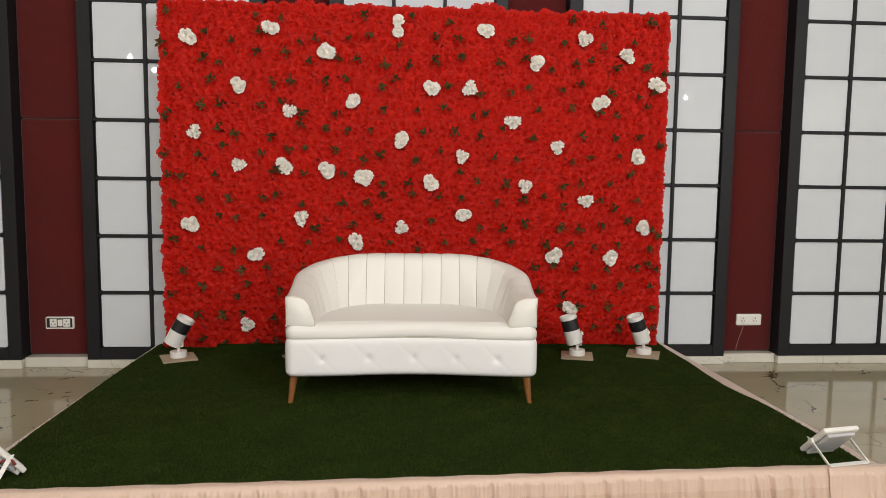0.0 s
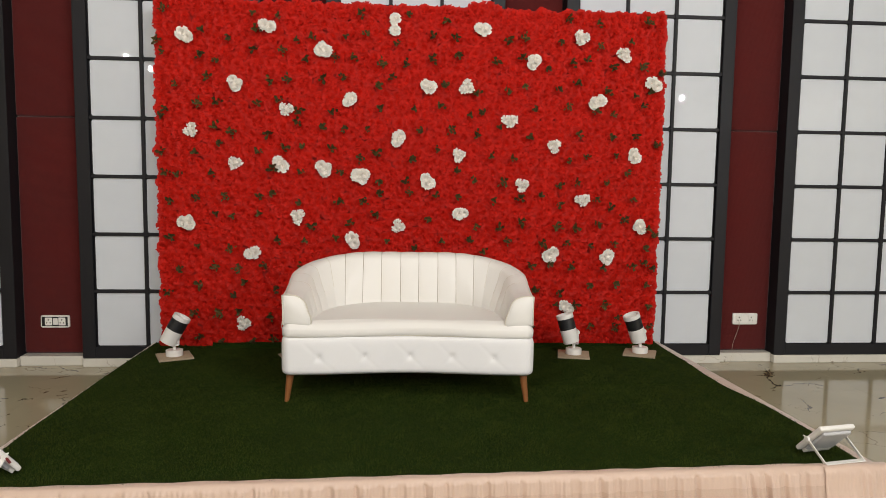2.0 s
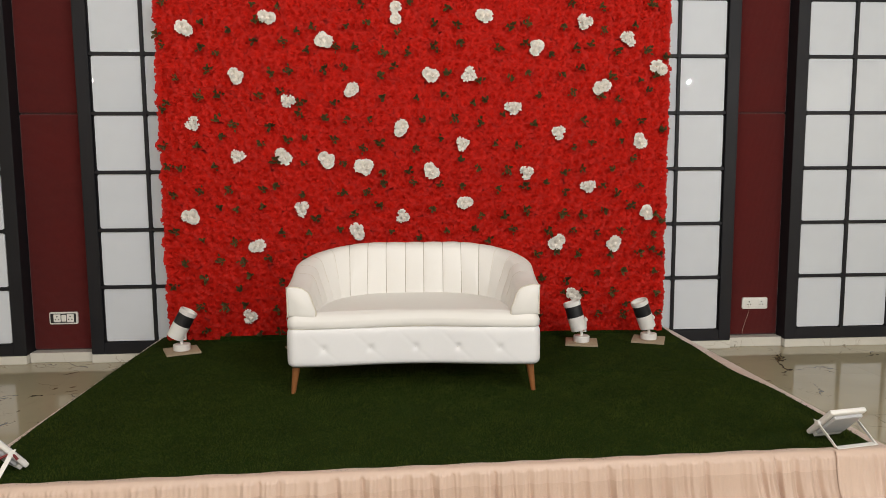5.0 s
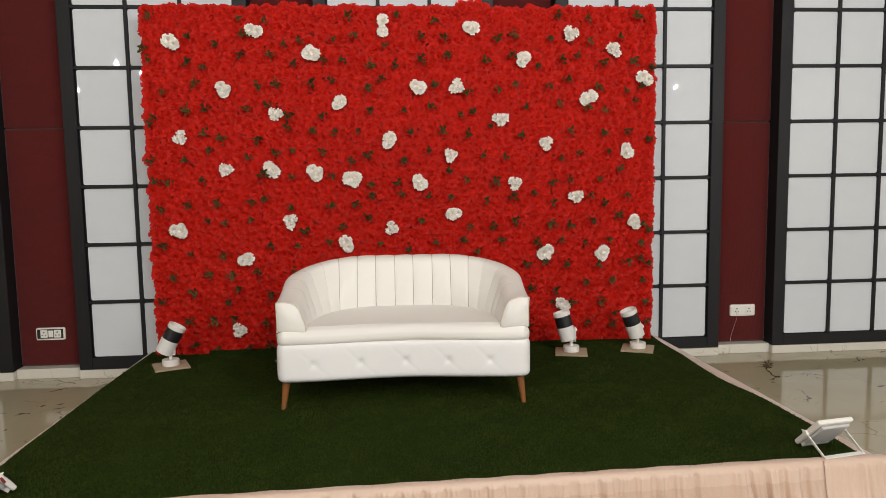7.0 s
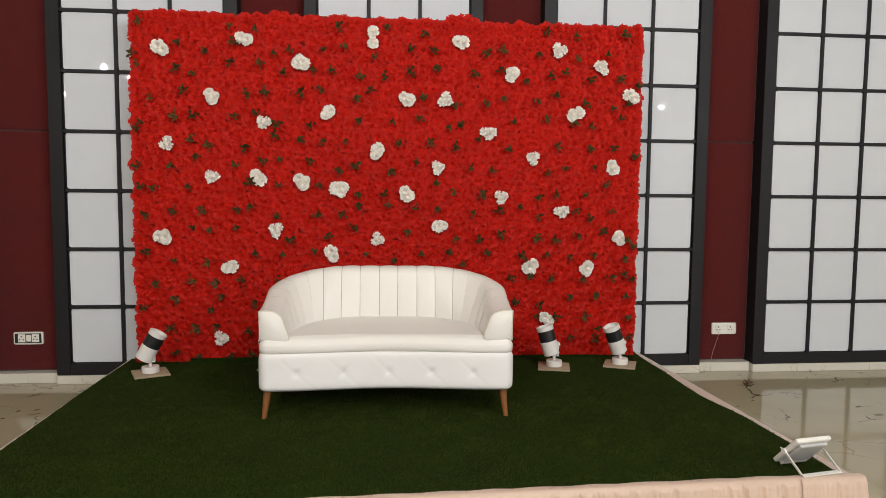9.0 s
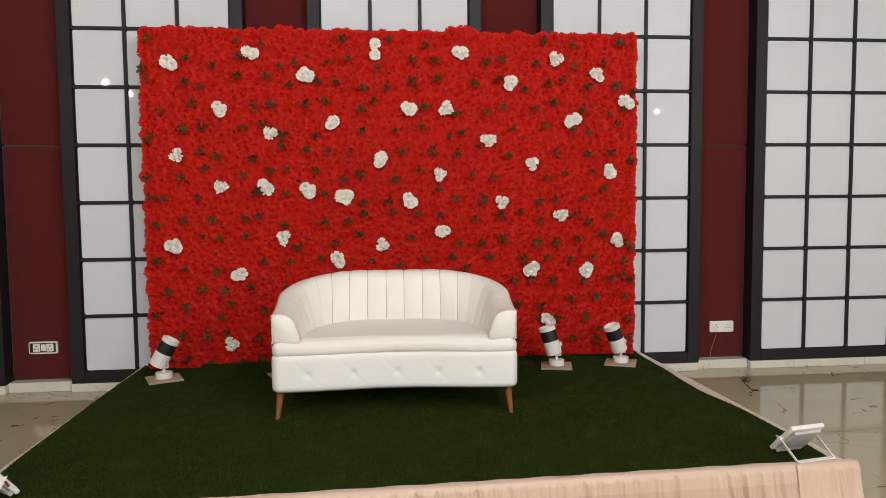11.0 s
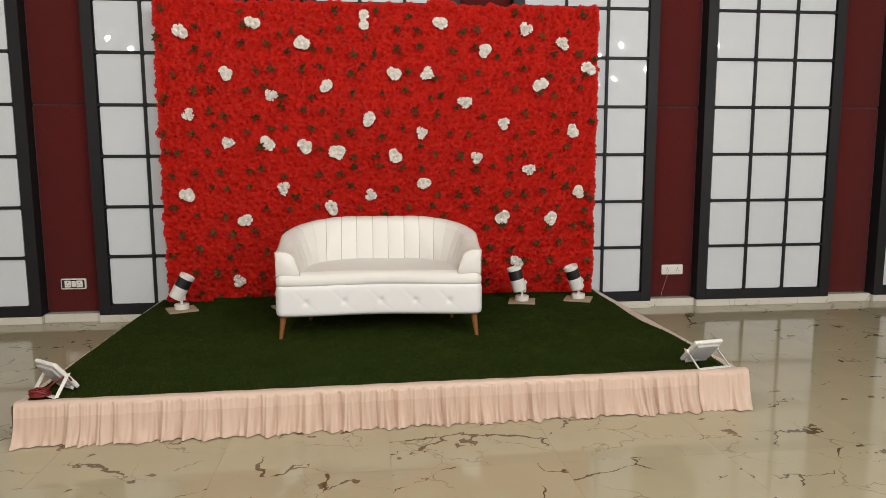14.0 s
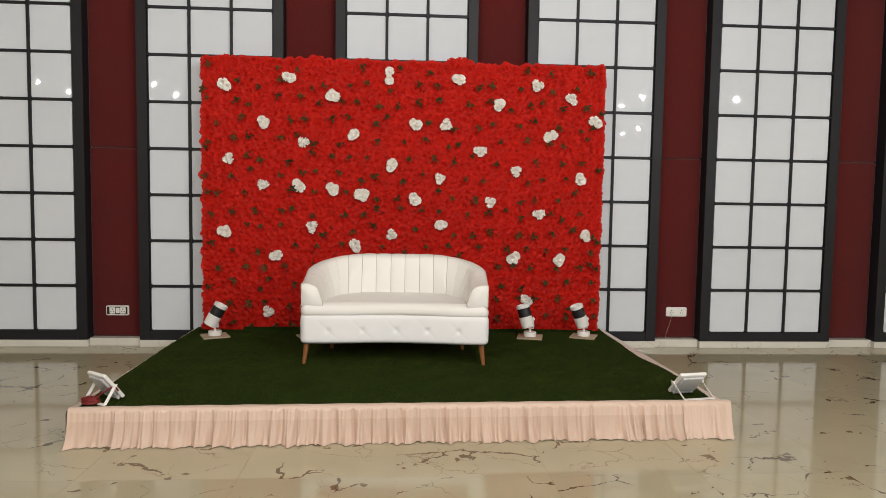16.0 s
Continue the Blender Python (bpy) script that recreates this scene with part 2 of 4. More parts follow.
def tube(r0, r1, h, m=None, segments=24, bevel=0.0, bm=None, caps=True):
    """A cone or cylinder from z = 0 to h, set by m."""
    bm = bm or bmesh.new()
    m = m or Matrix()
    made = bmesh.ops.create_cone(bm, cap_ends=caps, segments=segments, radius1=r0, radius2=r1, depth=h, matrix=m @ pose(0, 0, h / 2))
    if bevel:
        rims = [e for e in {e for v in made["verts"] for e in v.link_edges} if any(len(f.verts) > 4 for f in e.link_faces)]
        bmesh.ops.bevel(bm, geom=rims, offset=bevel, segments=2, profile=0.5, affect="EDGES")
    return bm


def cord(name, points, radius, mat, parent=None, label="", rings=8, closed=False):
    """A round cord through points, as a mesh."""
    pts = [Vector(p) for p in points]
    n = len(pts)
    verts, faces = [], []
    for i, p in enumerate(pts):
        a, b = pts[(i - 1) % n if closed else max(i - 1, 0)], pts[(i + 1) % n if closed else min(i + 1, n - 1)]
        way = (b - a).normalized()
        side = way.cross(Vector((0.13, 0.21, 0.97))).normalized()
        up = side.cross(way)
        for k in range(rings):
            t = 2 * math.pi * k / rings
            verts.append(p + radius * (math.cos(t) * side + math.sin(t) * up))
    for i in range(n if closed else n - 1):
        for k in range(rings):
            j, l = (i + 1) % n, (k + 1) % rings
            faces.append((i * rings + k, i * rings + l, j * rings + l, j * rings + k))
    return raw_part(name, verts, faces, mat, parent, label)


def smooth_line(points, steps=8):
    """Points of a Catmull-Rom line through the points given."""
    p = [Vector(q) for q in points]
    p = [2 * p[0] - p[1], *p, 2 * p[-1] - p[-2]]
    out = []
    for i in range(1, len(p) - 2):
        for s in range(steps):
            t = s / steps
            a, b, c, d = p[i - 1:i + 3]
            out.append(0.5 * (2 * b + (c - a) * t + (2 * a - 5 * b + 4 * c - d) * t * t + (3 * b - a - 3 * c + d) * t ** 3))
    return [*out, p[-2]]


# ---- the hall ----
WEST, EAST, SOUTH = -10.3, 10.5, -20.6
FRAME_Y, PANE_Y, CLOTH_Y, WALL_Y = 0.21, 0.231, 0.325, 0.37
floor = tagged(new("floor"), label="polished cream marble floor with brown veins", category="floor", kind="structure")
part("floor_bed", box(WEST, EAST, SOUTH, WALL_Y, -0.2, -0.004), GROUT, floor)
wall_north = part("wall_north", box(WEST - 0.2, EAST + 0.2, WALL_Y, WALL_Y + 0.2, -0.2, CEILING), PLASTER)
tagged(wall_north, label="hall wall clad in maroon fabric panels", category="wall", kind="structure")
for name, b in (("wall_south", box(WEST - 0.2, EAST + 0.2, SOUTH - 0.2, SOUTH, -0.2, CEILING)),
                ("wall_west", box(WEST - 0.2, WEST, SOUTH, WALL_Y, -0.2, CEILING)),
                ("wall_east", box(EAST, EAST + 0.2, SOUTH, WALL_Y, -0.2, CEILING))):
    tagged(part(name, b, PLASTER), label="plain cream plastered hall wall", category="wall", kind="structure")
tagged(part("ceiling", box(WEST - 0.2, EAST + 0.2, SOUTH - 0.2, WALL_Y + 0.2, CEILING, CEILING + 0.2), CEIL),
       label="plain white painted ceiling with small round lamps", category="ceiling", kind="structure")

first = None
for lx, ly, power in LAMP_AT:
    at = (lx, ly, CEILING)
    if first is None:
        first = thing("ceiling_lamp", at, label="small round white ceiling lamp, switched on", category="ceiling lamp", group="ceiling lamps")
        ring = bmesh.new()
        bmesh.ops.create_circle(ring, segments=28, radius=0.085)
        rim = ring.edges[:]
        grown = bmesh.ops.extrude_edge_only(ring, edges=rim)
        for v in [g for g in grown["geom"] if isinstance(g, bmesh.types.BMVert)]:
            v.co = (v.co.x * 0.84, v.co.y * 0.84, -0.014)
        part("trim_ring", ring, WHITE_METAL, first)
        part("diffuser", tube(0.066, 0.066, 0.006, pose(0, 0, -0.012), 24), LAMP_GLASS, first, "glowing white diffuser")
    else:
        copy_thing(first, pose(*at))

# lattice panels with white panes between maroon fabric strips
PITCH = 1.814
CENTRES = (-7.13, -5.315, -3.50, -1.686, 0.130, 1.941, 3.730, 5.54, 7.35)
PANES_X, PANE_W, PANE_H, STILE = 3, 0.383, 0.429, 0.095
PANE_Z0, ROWS_Z = 0.146, 8
HALF = PANES_X * PANE_W / 2
TOP = PANE_Z0 + ROWS_Z * PANE_H


def lattice_panel(at):
    ob = thing("lattice_panel", at, label="tall charcoal lattice panel with frosted white panes on the wall",
               category="wall panel", group="lattice wall panels")
    y0, y1 = FRAME_Y, WALL_Y
    for s in (-1, 1):
        a, b = sorted((s * HALF, s * (HALF + STILE)))
        part("stile", box(a, b, y0, y1, 0.066, TOP + 0.09, 0.003), FRAME, ob)
    part("bottom_rail", box(-HALF, HALF, y0 + 0.002, y1, 0.066, PANE_Z0 + 0.008, 0.003), FRAME, ob)
    part("top_rail", box(-HALF, HALF, y0 + 0.002, y1, TOP, TOP + 0.09, 0.003), FRAME, ob)
    for i in (1, 2):
        x = -HALF + i * PANE_W
        part("upright_bar", box(x - 0.0125, x + 0.0125, y0 + 0.003, PANE_Y + 0.02, PANE_Z0, TOP, 0.002), FRAME, ob)
    bar = None
    for k in range(1, ROWS_Z):
        z = PANE_Z0 + k * PANE_H
        if bar is None:
            bar = part("cross_bar", box(-HALF, HALF, y0 + 0.005, PANE_Y + 0.02, -0.0125, 0.0125, 0.002), FRAME, ob)
            bar.location.z = z
        else:
            shared("cross_bar", bar.data, pose(0, 0, z), ob)
    part("backing_board", box(-HALF, HALF, PANE_Y + 0.012, y1, PANE_Z0, TOP), FRAME, ob)
    pane = None
    for k in range(ROWS_Z):
        for i in range(PANES_X):
            m = pose(-HALF + (i + 0.5) * PANE_W, PANE_Y, PANE_Z0 + (k + 0.5) * PANE_H)
            if pane is None:
                plate = box(-PANE_W / 2 + 0.0135, PANE_W / 2 - 0.0135, 0, 0.014, -PANE_H / 2 + 0.0135, PANE_H / 2 - 0.0135)
                corners = [e for e in plate.edges if abs(e.verts[0].co.y - e.verts[1].co.y) > 0.01]
                bmesh.ops.bevel(plate, geom=corners, offset=0.014, segments=2, profile=0.5, affect="EDGES")
                pane = part("pane", plate, PANE, ob)
                pane.matrix_basis = m
            else:
                shared("pane", pane.data, m, ob)
    return ob


panel = lattice_panel((CENTRES[0], 0, 0))
for cx in CENTRES[1:]:
    copy_thing(panel, pose(cx, 0, 0))

# fabric strips between the panels, two padded boards one over the other, and skirting below
baseboard = tagged(new("baseboard"), label="low white marble skirting along the wall", category="baseboard", kind="structure")
for i, cx in enumerate(CENTRES):
    part("skirting_stone", box(cx - HALF - STILE + 0.001, cx + HALF + STILE - 0.001, FRAME_Y - 0.006, WALL_Y, 0, 0.064, 0.003), SKIRTING, baseboard)
    if i + 1 == len(CENTRES):
        break
    x0, x1 = cx + HALF + STILE, CENTRES[i + 1] - HALF - STILE
    for low, high in ((0.078, 1.8695), (1.870, CEILING - 0.01)):
        part("fabric_board", box(x0 - 0.001, x1 + 0.001, CLOTH_Y, WALL_Y, low, high, 0.02, 4), RED_CLOTH, wall_north, smooth=True)
    part("skirting_stone", box(x0 + 0.001, x1 - 0.001, FRAME_Y + 0.04, WALL_Y, 0, 0.075, 0.003), SKIRTING, baseboard)


def socket_plate(at, modules, label):
    ob = thing("socket_plate", at, label=label, category="wall socket")
    w = 0.105
    part("plate", box(-w, w, -0.012, 0, -0.047, 0.047, 0.012, 3), SWITCH_WHITE, ob, smooth=False)
    for x, kind in modules:
        if kind == "socket":
            face = part("socket_face", box(x - 0.026, x + 0.026, -0.016, -0.011, -0.03, 0.03, 0.003), SWITCH_WHITE, ob)
            for hx, hz, r in ((0, 0.013, 0.0055), (-0.012, -0.010, 0.0045), (0.012, -0.010, 0.0045)):
                part("pin_hole", tube(r, r, 0.003, pose(x + hx, -0.0145, hz, 90), 10), SLOT, face)
        else:
            part("rocker", box(x - 0.018, x + 0.018, -0.019, -0.011, -0.026, 0.026, 0.004), SWITCH_WHITE, ob)
    return ob


left_plate = socket_plate((-2.594, CLOTH_Y, 0.328), ((-0.048, "socket"), (0.002, "rocker"), (0.05, "socket")),
                          "white wall plate with two sockets and a switch, dark rim")
part("rim", box(-0.098, 0.092, -0.0135, -0.0115, -0.036, 0.036, 0.001), BLACK, left_plate, "black mounting rim")
socket_plate((2.859, CLOTH_Y, 0.343), ((-0.05, "socket"), (0.052, "socket")), "white wall plate with two sockets on maroon fabric")
lead = thing("phone_lead", (2.803, CLOTH_Y, 0), label="thin lead hanging from a wall socket to the floor", category="cable")
cord("lead", smooth_line([(0, -0.018, 0.335), (0.0, -0.03, 0.29), (-0.015, -0.02, 0.22), (-0.05, -0.035, 0.13), (-0.065, -0.06, 0.085), (-0.075, -0.075, 0.05), (-0.14, -0.13, 0.004), (-0.36, -0.13, 0.004)]), 0.0014, WIRE, lead)

# ---- the stage ----
DECK = 0.198
FL, FR, BR, BL = Vector((-1.775, -2.455)), Vector((2.085, -2.345)), Vector((2.035, 0.13)), Vector((-1.785, 0.13))


def slab(corners, z0, z1, bm=None):
    bm = bm or bmesh.new()
    low, high = [bm.verts.new((c[0], c[1], z0)) for c in corners], [bm.verts.new((c[0], c[1], z1)) for c in corners]
    bm.faces.new(high)
    bm.faces.new(low[::-1])
    n = len(corners)
    for i in range(n):
        bm.faces.new((low[i], low[(i + 1) % n], high[(i + 1) % n], high[i]))
    return bm


stage = thing("stage_platform", (0, 0, 0), label="low plywood stage platform under green turf", category="stage")
inset = [FL + Vector((0.03, 0.03)), FR + Vector((-0.03, 0.03)), BR + Vector((-0.03, 0)), BL + Vector((0.03, 0))]
part("deck", slab(inset, DECK - 0.05, DECK), PLY, stage)
for x in (-1.6, -0.55, 0.5, 1.6):
    for y in (-2.2, -1.1, 0.0):
        part("foot", box(x - 0.04, x + 0.04, y - 0.04, y + 0.04, 0, DECK - 0.05), PLY, stage)

# turf in two strips with a seam between them
SEAM = -1.07
turf = thing("turf_carpet", (0, 0, DECK), label="dark green artificial turf carpet laid in two strips on the stage", category="carpet")
rng = np.random.default_rng(5)


def turf_edge(y):
    """Left and right edge of the turf at depth y, slightly wavy."""
    left = -1.79 + 0.006 * math.sin(3.1 * y + 0.6) + 0.04 * max(0.0, min(1.0, (-1.7 - y) / 0.7))
    g = min(1.0, max(0.0, (-1.1 - y) / 0.45))
    right = 2.006 + 0.022 * max(y, -1.1) + 0.061 * g * g * (3 - 2 * g) + 0.004 * math.sin(9 * y)
    return left, right


def front_of(x):
    return FL.y + (FR.y - FL.y) * (x - FL.x) / (FR.x - FL.x) + 0.022 + 0.005 * math.sin(5.3 * x) + 0.004 * math.sin(13 * x)


for y0, y1, count in ((None, SEAM - 0.006, 150000), (SEAM + 0.006, 0.12, 90000)):
    outline = []
    if y0 is None:
        l, r = turf_edge(-2.4)
        outline += [(x, front_of(x)) for x in np.linspace(l, r, 40)]
        ys = np.linspace(-2.25, y1, 12)
    else:
        ys = np.linspace(y0, y1, 14)
    outline += [(turf_edge(y)[1], y) for y in ys] + [(turf_edge(y)[0], y) for y in ys[::-1]]
    strip = part("turf_strip", slab(outline, 0.0, 0.008), TURF, turf)
    ya = -2.44 if y0 is None else y0
    gy = rng.uniform(ya, y1, count)
    gl, gr = np.array([turf_edge(y) for y in gy]).T
    gx = rng.uniform(gl, gr)
    keep = gy > np.array([front_of(x) for x in gx]) if y0 is None else np.ones(count, bool)
    gx, gy = gx[keep], gy[keep]
    n = len(gx)
    nap = sum(np.sin(gx * fx + gy * fy + ph) for fx, fy, ph in ((9, 5, 0.3), (-14, 17, 1.9), (23, 11, 4.0), (31, -27, 2.2))) / 4
    turn_, lean = rng.uniform(0, 6.283, n), 4.7 + 2.4 * nap + rng.normal(0, 1.0, n)
    tall = rng.uniform(0.006, 0.013, n) * (1 + 0.35 * nap)
    half_w, bend = 0.0016, rng.uniform(0.002, 0.008, n) * (1.25 - 0.5 * nap)
    v = np.empty((n, 3, 3))
    v[:, 0] = np.c_[gx - half_w * np.cos(turn_), gy - half_w * np.sin(turn_), np.full(n, 0.007)]
    v[:, 1] = np.c_[gx + half_w * np.cos(turn_), gy + half_w * np.sin(turn_), np.full(n, 0.007)]
    v[:, 2] = np.c_[gx + bend * np.cos(lean), gy + bend * np.sin(lean), 0.007 + tall]
    raw_part("turf_pile", v.reshape(-1, 3).tolist(), np.arange(3 * n).reshape(-1, 3).tolist(), BLADE, strip, smooth=False, kind="stuff")

# the back edge of the turf turned up against the flower wall
LIP_X0, LIP_X1, LIP_H = -1.33, 1.90, 0.046
lip_profile = [(-0.062, 0.008), (-0.058, LIP_H * 0.7), (-0.052, LIP_H), (-0.046, LIP_H), (-0.044, 0.008)]
lip_v, lip_f = [], []
for i in range(81):
    x = LIP_X0 + (LIP_X1 - LIP_X0) * i / 80
    fall = 1 - 0.55 * (i / 80) ** 1.5 + 0.05 * math.sin(6.1 * x) + 0.03 * math.sin(17 * x)
    lip_v += [(x, y, 0.008 + (z - 0.008) * fall) for y, z in lip_profile]
for i in range(80):
    lip_f += [(i * 5 + k, i * 5 + 5 + k, i * 5 + 6 + k, i * 5 + 1 + k) for k in range(4)]
lip_part = raw_part("turned_up_edge", lip_v, lip_f, TURF, turf)
n = 9000
px, pz = rng.uniform(LIP_X0, LIP_X1, n), rng.uniform(0.0, 1.0, n)
pf = 1 - 0.55 * ((px - LIP_X0) / (LIP_X1 - LIP_X0)) ** 1.5
v = np.empty((n, 3, 3))
v[:, 0] = np.c_[px - 0.0016, np.full(n, -0.057), 0.008 + (LIP_H - 0.006) * pz * pf]
v[:, 1] = np.c_[px + 0.0016, np.full(n, -0.057), 0.008 + (LIP_H - 0.006) * pz * pf]
v[:, 2] = v[:, 0] + np.c_[rng.normal(0, 0.004, n), rng.uniform(-0.012, -0.004, n), rng.uniform(-0.002, 0.009, n)]
raw_part("turf_pile", v.reshape(-1, 3).tolist(), np.arange(3 * n).reshape(-1, 3).tolist(), BLADE, lip_part, smooth=False, kind="stuff")
# black strip added in the gap, so the seam looks shaded
part("seam_shade", box(-1.77, 1.93, SEAM - 0.02, SEAM + 0.02, 0.001, 0.004), BLACK, turf, "dark strip that stands in for shade in the seam gap")

# gathered satin skirt round the stage
skirt = thing("stage_skirt", (0, 0, 0), label="gathered peach satin skirt hung round the stage edge", category="stage skirt")


def drape(name, a, b, out, mat, top, bottom, seed, proud=0.0, fold=0.03, rows=16, lip=0.05, label="", flare=0.04, end=1.0):
    """Gathered cloth along the line a to b: a lip on the deck, over the edge and down in uneven folds."""
    gen = np.random.default_rng(seed)
    length = (b - a).length
    cols = int(length / 0.005)
    s = np.linspace(0, length, cols)
    # uneven pleats: phase that runs fast and slow
    rate = 2 * math.pi / 0.090 * (1 + 0.45 * np.interp(s, np.linspace(0, length, int(length / 0.16) + 2), gen.uniform(-1, 1, int(length / 0.16) + 2)))
    phase = np.cumsum(rate) * (s[1] - s[0])
    strength = np.interp(s, np.linspace(0, length, int(length / 0.09) + 2), gen.uniform(0.15, 1.0, int(length / 0.09) + 2) ** 1.4)
    strength *= np.clip((length * end - s) / 0.12, 0.12, 1) * np.clip((s - 0.08) / 0.16, 0.08, 1)
    drift = np.interp(s, np.linspace(0, length, int(length / 0.2) + 2), gen.uniform(-0.012, 0.012, int(length / 0.2) + 2))
    hem = np.interp(s, np.linspace(0, length, int(length / 0.13) + 2), gen.uniform(-0.002, 0.004, int(length / 0.13) + 2))
    lean = np.interp(s, np.linspace(0, length, int(length / 0.15) + 2), gen.uniform(-1.5, 1.1, int(length / 0.15) + 2))
    way = (b - a).normalized()
    verts, faces = [], []
    profile = [(-lip, top), (-lip * 0.4, top + 0.004), (0.0, top + 0.002), (0.006, top - 0.012)] if lip else [(0.004, top)]
    down = np.linspace(top - 0.02, bottom, rows)
    for r in range(len(profile) + rows):
        for c in range(cols):
            z_here = profile[r][1] if r < len(profile) else down[r - len(profile)]
            turn_ = phase[c] + lean[c] * (top - z_here) / top
            wave = 2 * abs(math.sin(turn_ / 2)) ** 0.75 - 1.25 + 0.45 * abs(math.sin(0.83 * turn_ + 1.0)) + 0.16 * math.sin(2.9 * turn_ + 1.0)
            if r < len(profile):
                o, z = profile[r]
                o += proud + (0.004 * math.sin(0.37 * phase[c]) if r == 0 else 0)
                z += 0.0015 * wave * strength[c] * (r > 0)
                along = s[c]
            else:
                z = down[r - len(profile)]
                f = (top - z) / max(top, 0.01)
                o = proud + 0.008 + flare * f ** 1.3 + fold * strength[c] * wave * min(1, 0.3 + 0.9 * f)
                o += drift[c] * f + 0.0028 * math.sin(4.3 * phase[c] + 1.3 * drift[c] * 80) * (1 - 0.6 * f) * min(1, 0.4 + strength[c])
                along = s[c] + 0.010 * strength[c] * math.cos(phase[c]) * f
                if bottom < 0.02:
                    z += hem[c] * f ** 4
                    o += (0.010 + 0.034 * max(0, math.sin(0.31 * phase[c] + 2)) ** 2) * f ** 6
                    o += 0.009 * math.sin(1.9 * phase[c] + 5 * strength[c]) * f ** 5
            p = a + way * along + out * o
            verts.append((p.x, p.y, z))
    for r in range(len(profile) + rows - 1):
        for c in range(cols - 1):
            i = r * cols + c
            faces.append((i, i + cols, i + cols + 1, i + 1))
    return raw_part(name, verts, faces, mat, skirt, label)


fore, right_out, left_out = Vector((0.03, -1.0)).normalized(), Vector((1, 0.02)), Vector((-1, 0))
drape("front_cloth", FL + Vector((-0.014, 0)), FR + Vector((-0.25, -0.007)), fore, SATIN_LOW, DECK + 0.008, 0.004, 3)
drape("front_band", FL + Vector((-0.014, 0)), FR + Vector((-0.25, -0.007)), fore, SATIN, DECK + 0.0125, DECK - 0.058, 3, proud=0.0007, rows=9, label="doubled upper band of peach satin")
drape("corner_cloth", FR + Vector((-0.27, -0.008)), FR + Vector((0.035, 0.0)), fore, SATIN, DECK + 0.014, 0.004, 9, proud=0.008, fold=0.026, flare=0.05, label="overlapping end of the satin gathered at the corner")
drape("side_cloth", FR + Vector((0.012, 0.004)), BR + Vector((0.012, 0)), right_out, SATIN, DECK + 0.001, 0.002, 11, lip=0.16, flare=0.012, fold=0.014)
drape("side_cloth", BL + Vector((-0.022, 0)), FL + Vector((-0.024, 0.004)), left_out, SATIN, DECK + 0.001, 0.002, 13, lip=0.08, flare=0.004, fold=0.008)


# ---- flower wall ----
WX0, WX1, WZ0, WZ1 = -1.672, 1.93, 0.24, 2.645


def bloom(seed, radius, rings, ruffle, height, frill=0.0):
    """Verts and faces of one ruffled flower head that faces -y: rings of cupped petals."""
    gen = np.random.default_rng(seed)
    verts, faces = [], []
    for ring_i, (count, reach, rise, wide) in enumerate(rings):
        for k in range(count):
            t = 2 * math.pi * (k + 0.5 * ring_i + gen.uniform(-0.2, 0.2)) / count
            up = height * (rise + gen.uniform(-0.12, 0.12))
            long_ = radius * reach * gen.uniform(0.85, 1.12)
            base = len(verts)
            for v in range(3):
                for u in range(3):
                    f, g = v / 2, (u - 1)
                    rad = long_ * (0.12 + 0.88 * f)
                    side = g * wide * radius * (0.35 + 0.65 * f)
                    rad += frill * radius * f * gen.uniform(-1, 1) - (0.12 if frill > 0.09 else 0.0) * radius * abs(g) * f
                    lift = up * (0.35 + 0.65 * f ** 0.7) + ruffle * radius * (gen.uniform(-1, 1) * f + 0.5 * abs(g) * f)
                    x = math.cos(t) * rad - math.sin(t) * side
                    z = math.sin(t) * rad + math.cos(t) * side
                    verts.append((x, -lift, z))
            for v in range(2):
                for u in range(2):
                    i = base + v * 3 + u
                    faces.append((i, i + 1, i + 4, i + 3))
    return np.array(verts), faces


def spun(verts, angle, size, at):
    c, s = math.cos(angle) * size, math.sin(angle) * size
    out = np.empty_like(verts)
    out[:, 0], out[:, 1], out[:, 2] = verts[:, 0] * c - verts[:, 2] * s, verts[:, 1] * size, verts[:, 0] * s + verts[:, 2] * c
    return out + np.array(at)


RED_RINGS = ((9, 1.0, 0.3, 0.36), (8, 0.82, 0.6, 0.32), (6, 0.58, 0.85, 0.28), (4, 0.32, 1.0, 0.24))
heads = [bloom(20 + i, 0.045, RED_RINGS, 0.15, 0.021, 0.08) for i in range(6)]

flower_wall = thing("flower_wall", (0, 0, DECK), label="wall of red artificial flowers with white blooms and green sprigs", category="flower wall")
part("backing", box(WX0 + 0.01, WX1 - 0.01, 0.035, 0.075, 0.012, WZ1 - DECK - 0.01, 0.004), BACKING, flower_wall)
for x in (WX0 + 0.2, 0.12, WX1 - 0.2):
    part("stand_post", box(x - 0.02, x + 0.02, 0.076, 0.116, 0.012, WZ1 - DECK - 0.1), FRAME, flower_wall)
red_heads = []
for i in range(len(heads)):
    me = bpy.data.meshes.new("red_flower")
    me.from_pydata(heads[i][0].tolist(), [], heads[i][1])
    me.materials.append(PETAL_RED)
    me.polygons.foreach_set("use_smooth", [True] * len(me.polygons))
    red_heads.append(me)
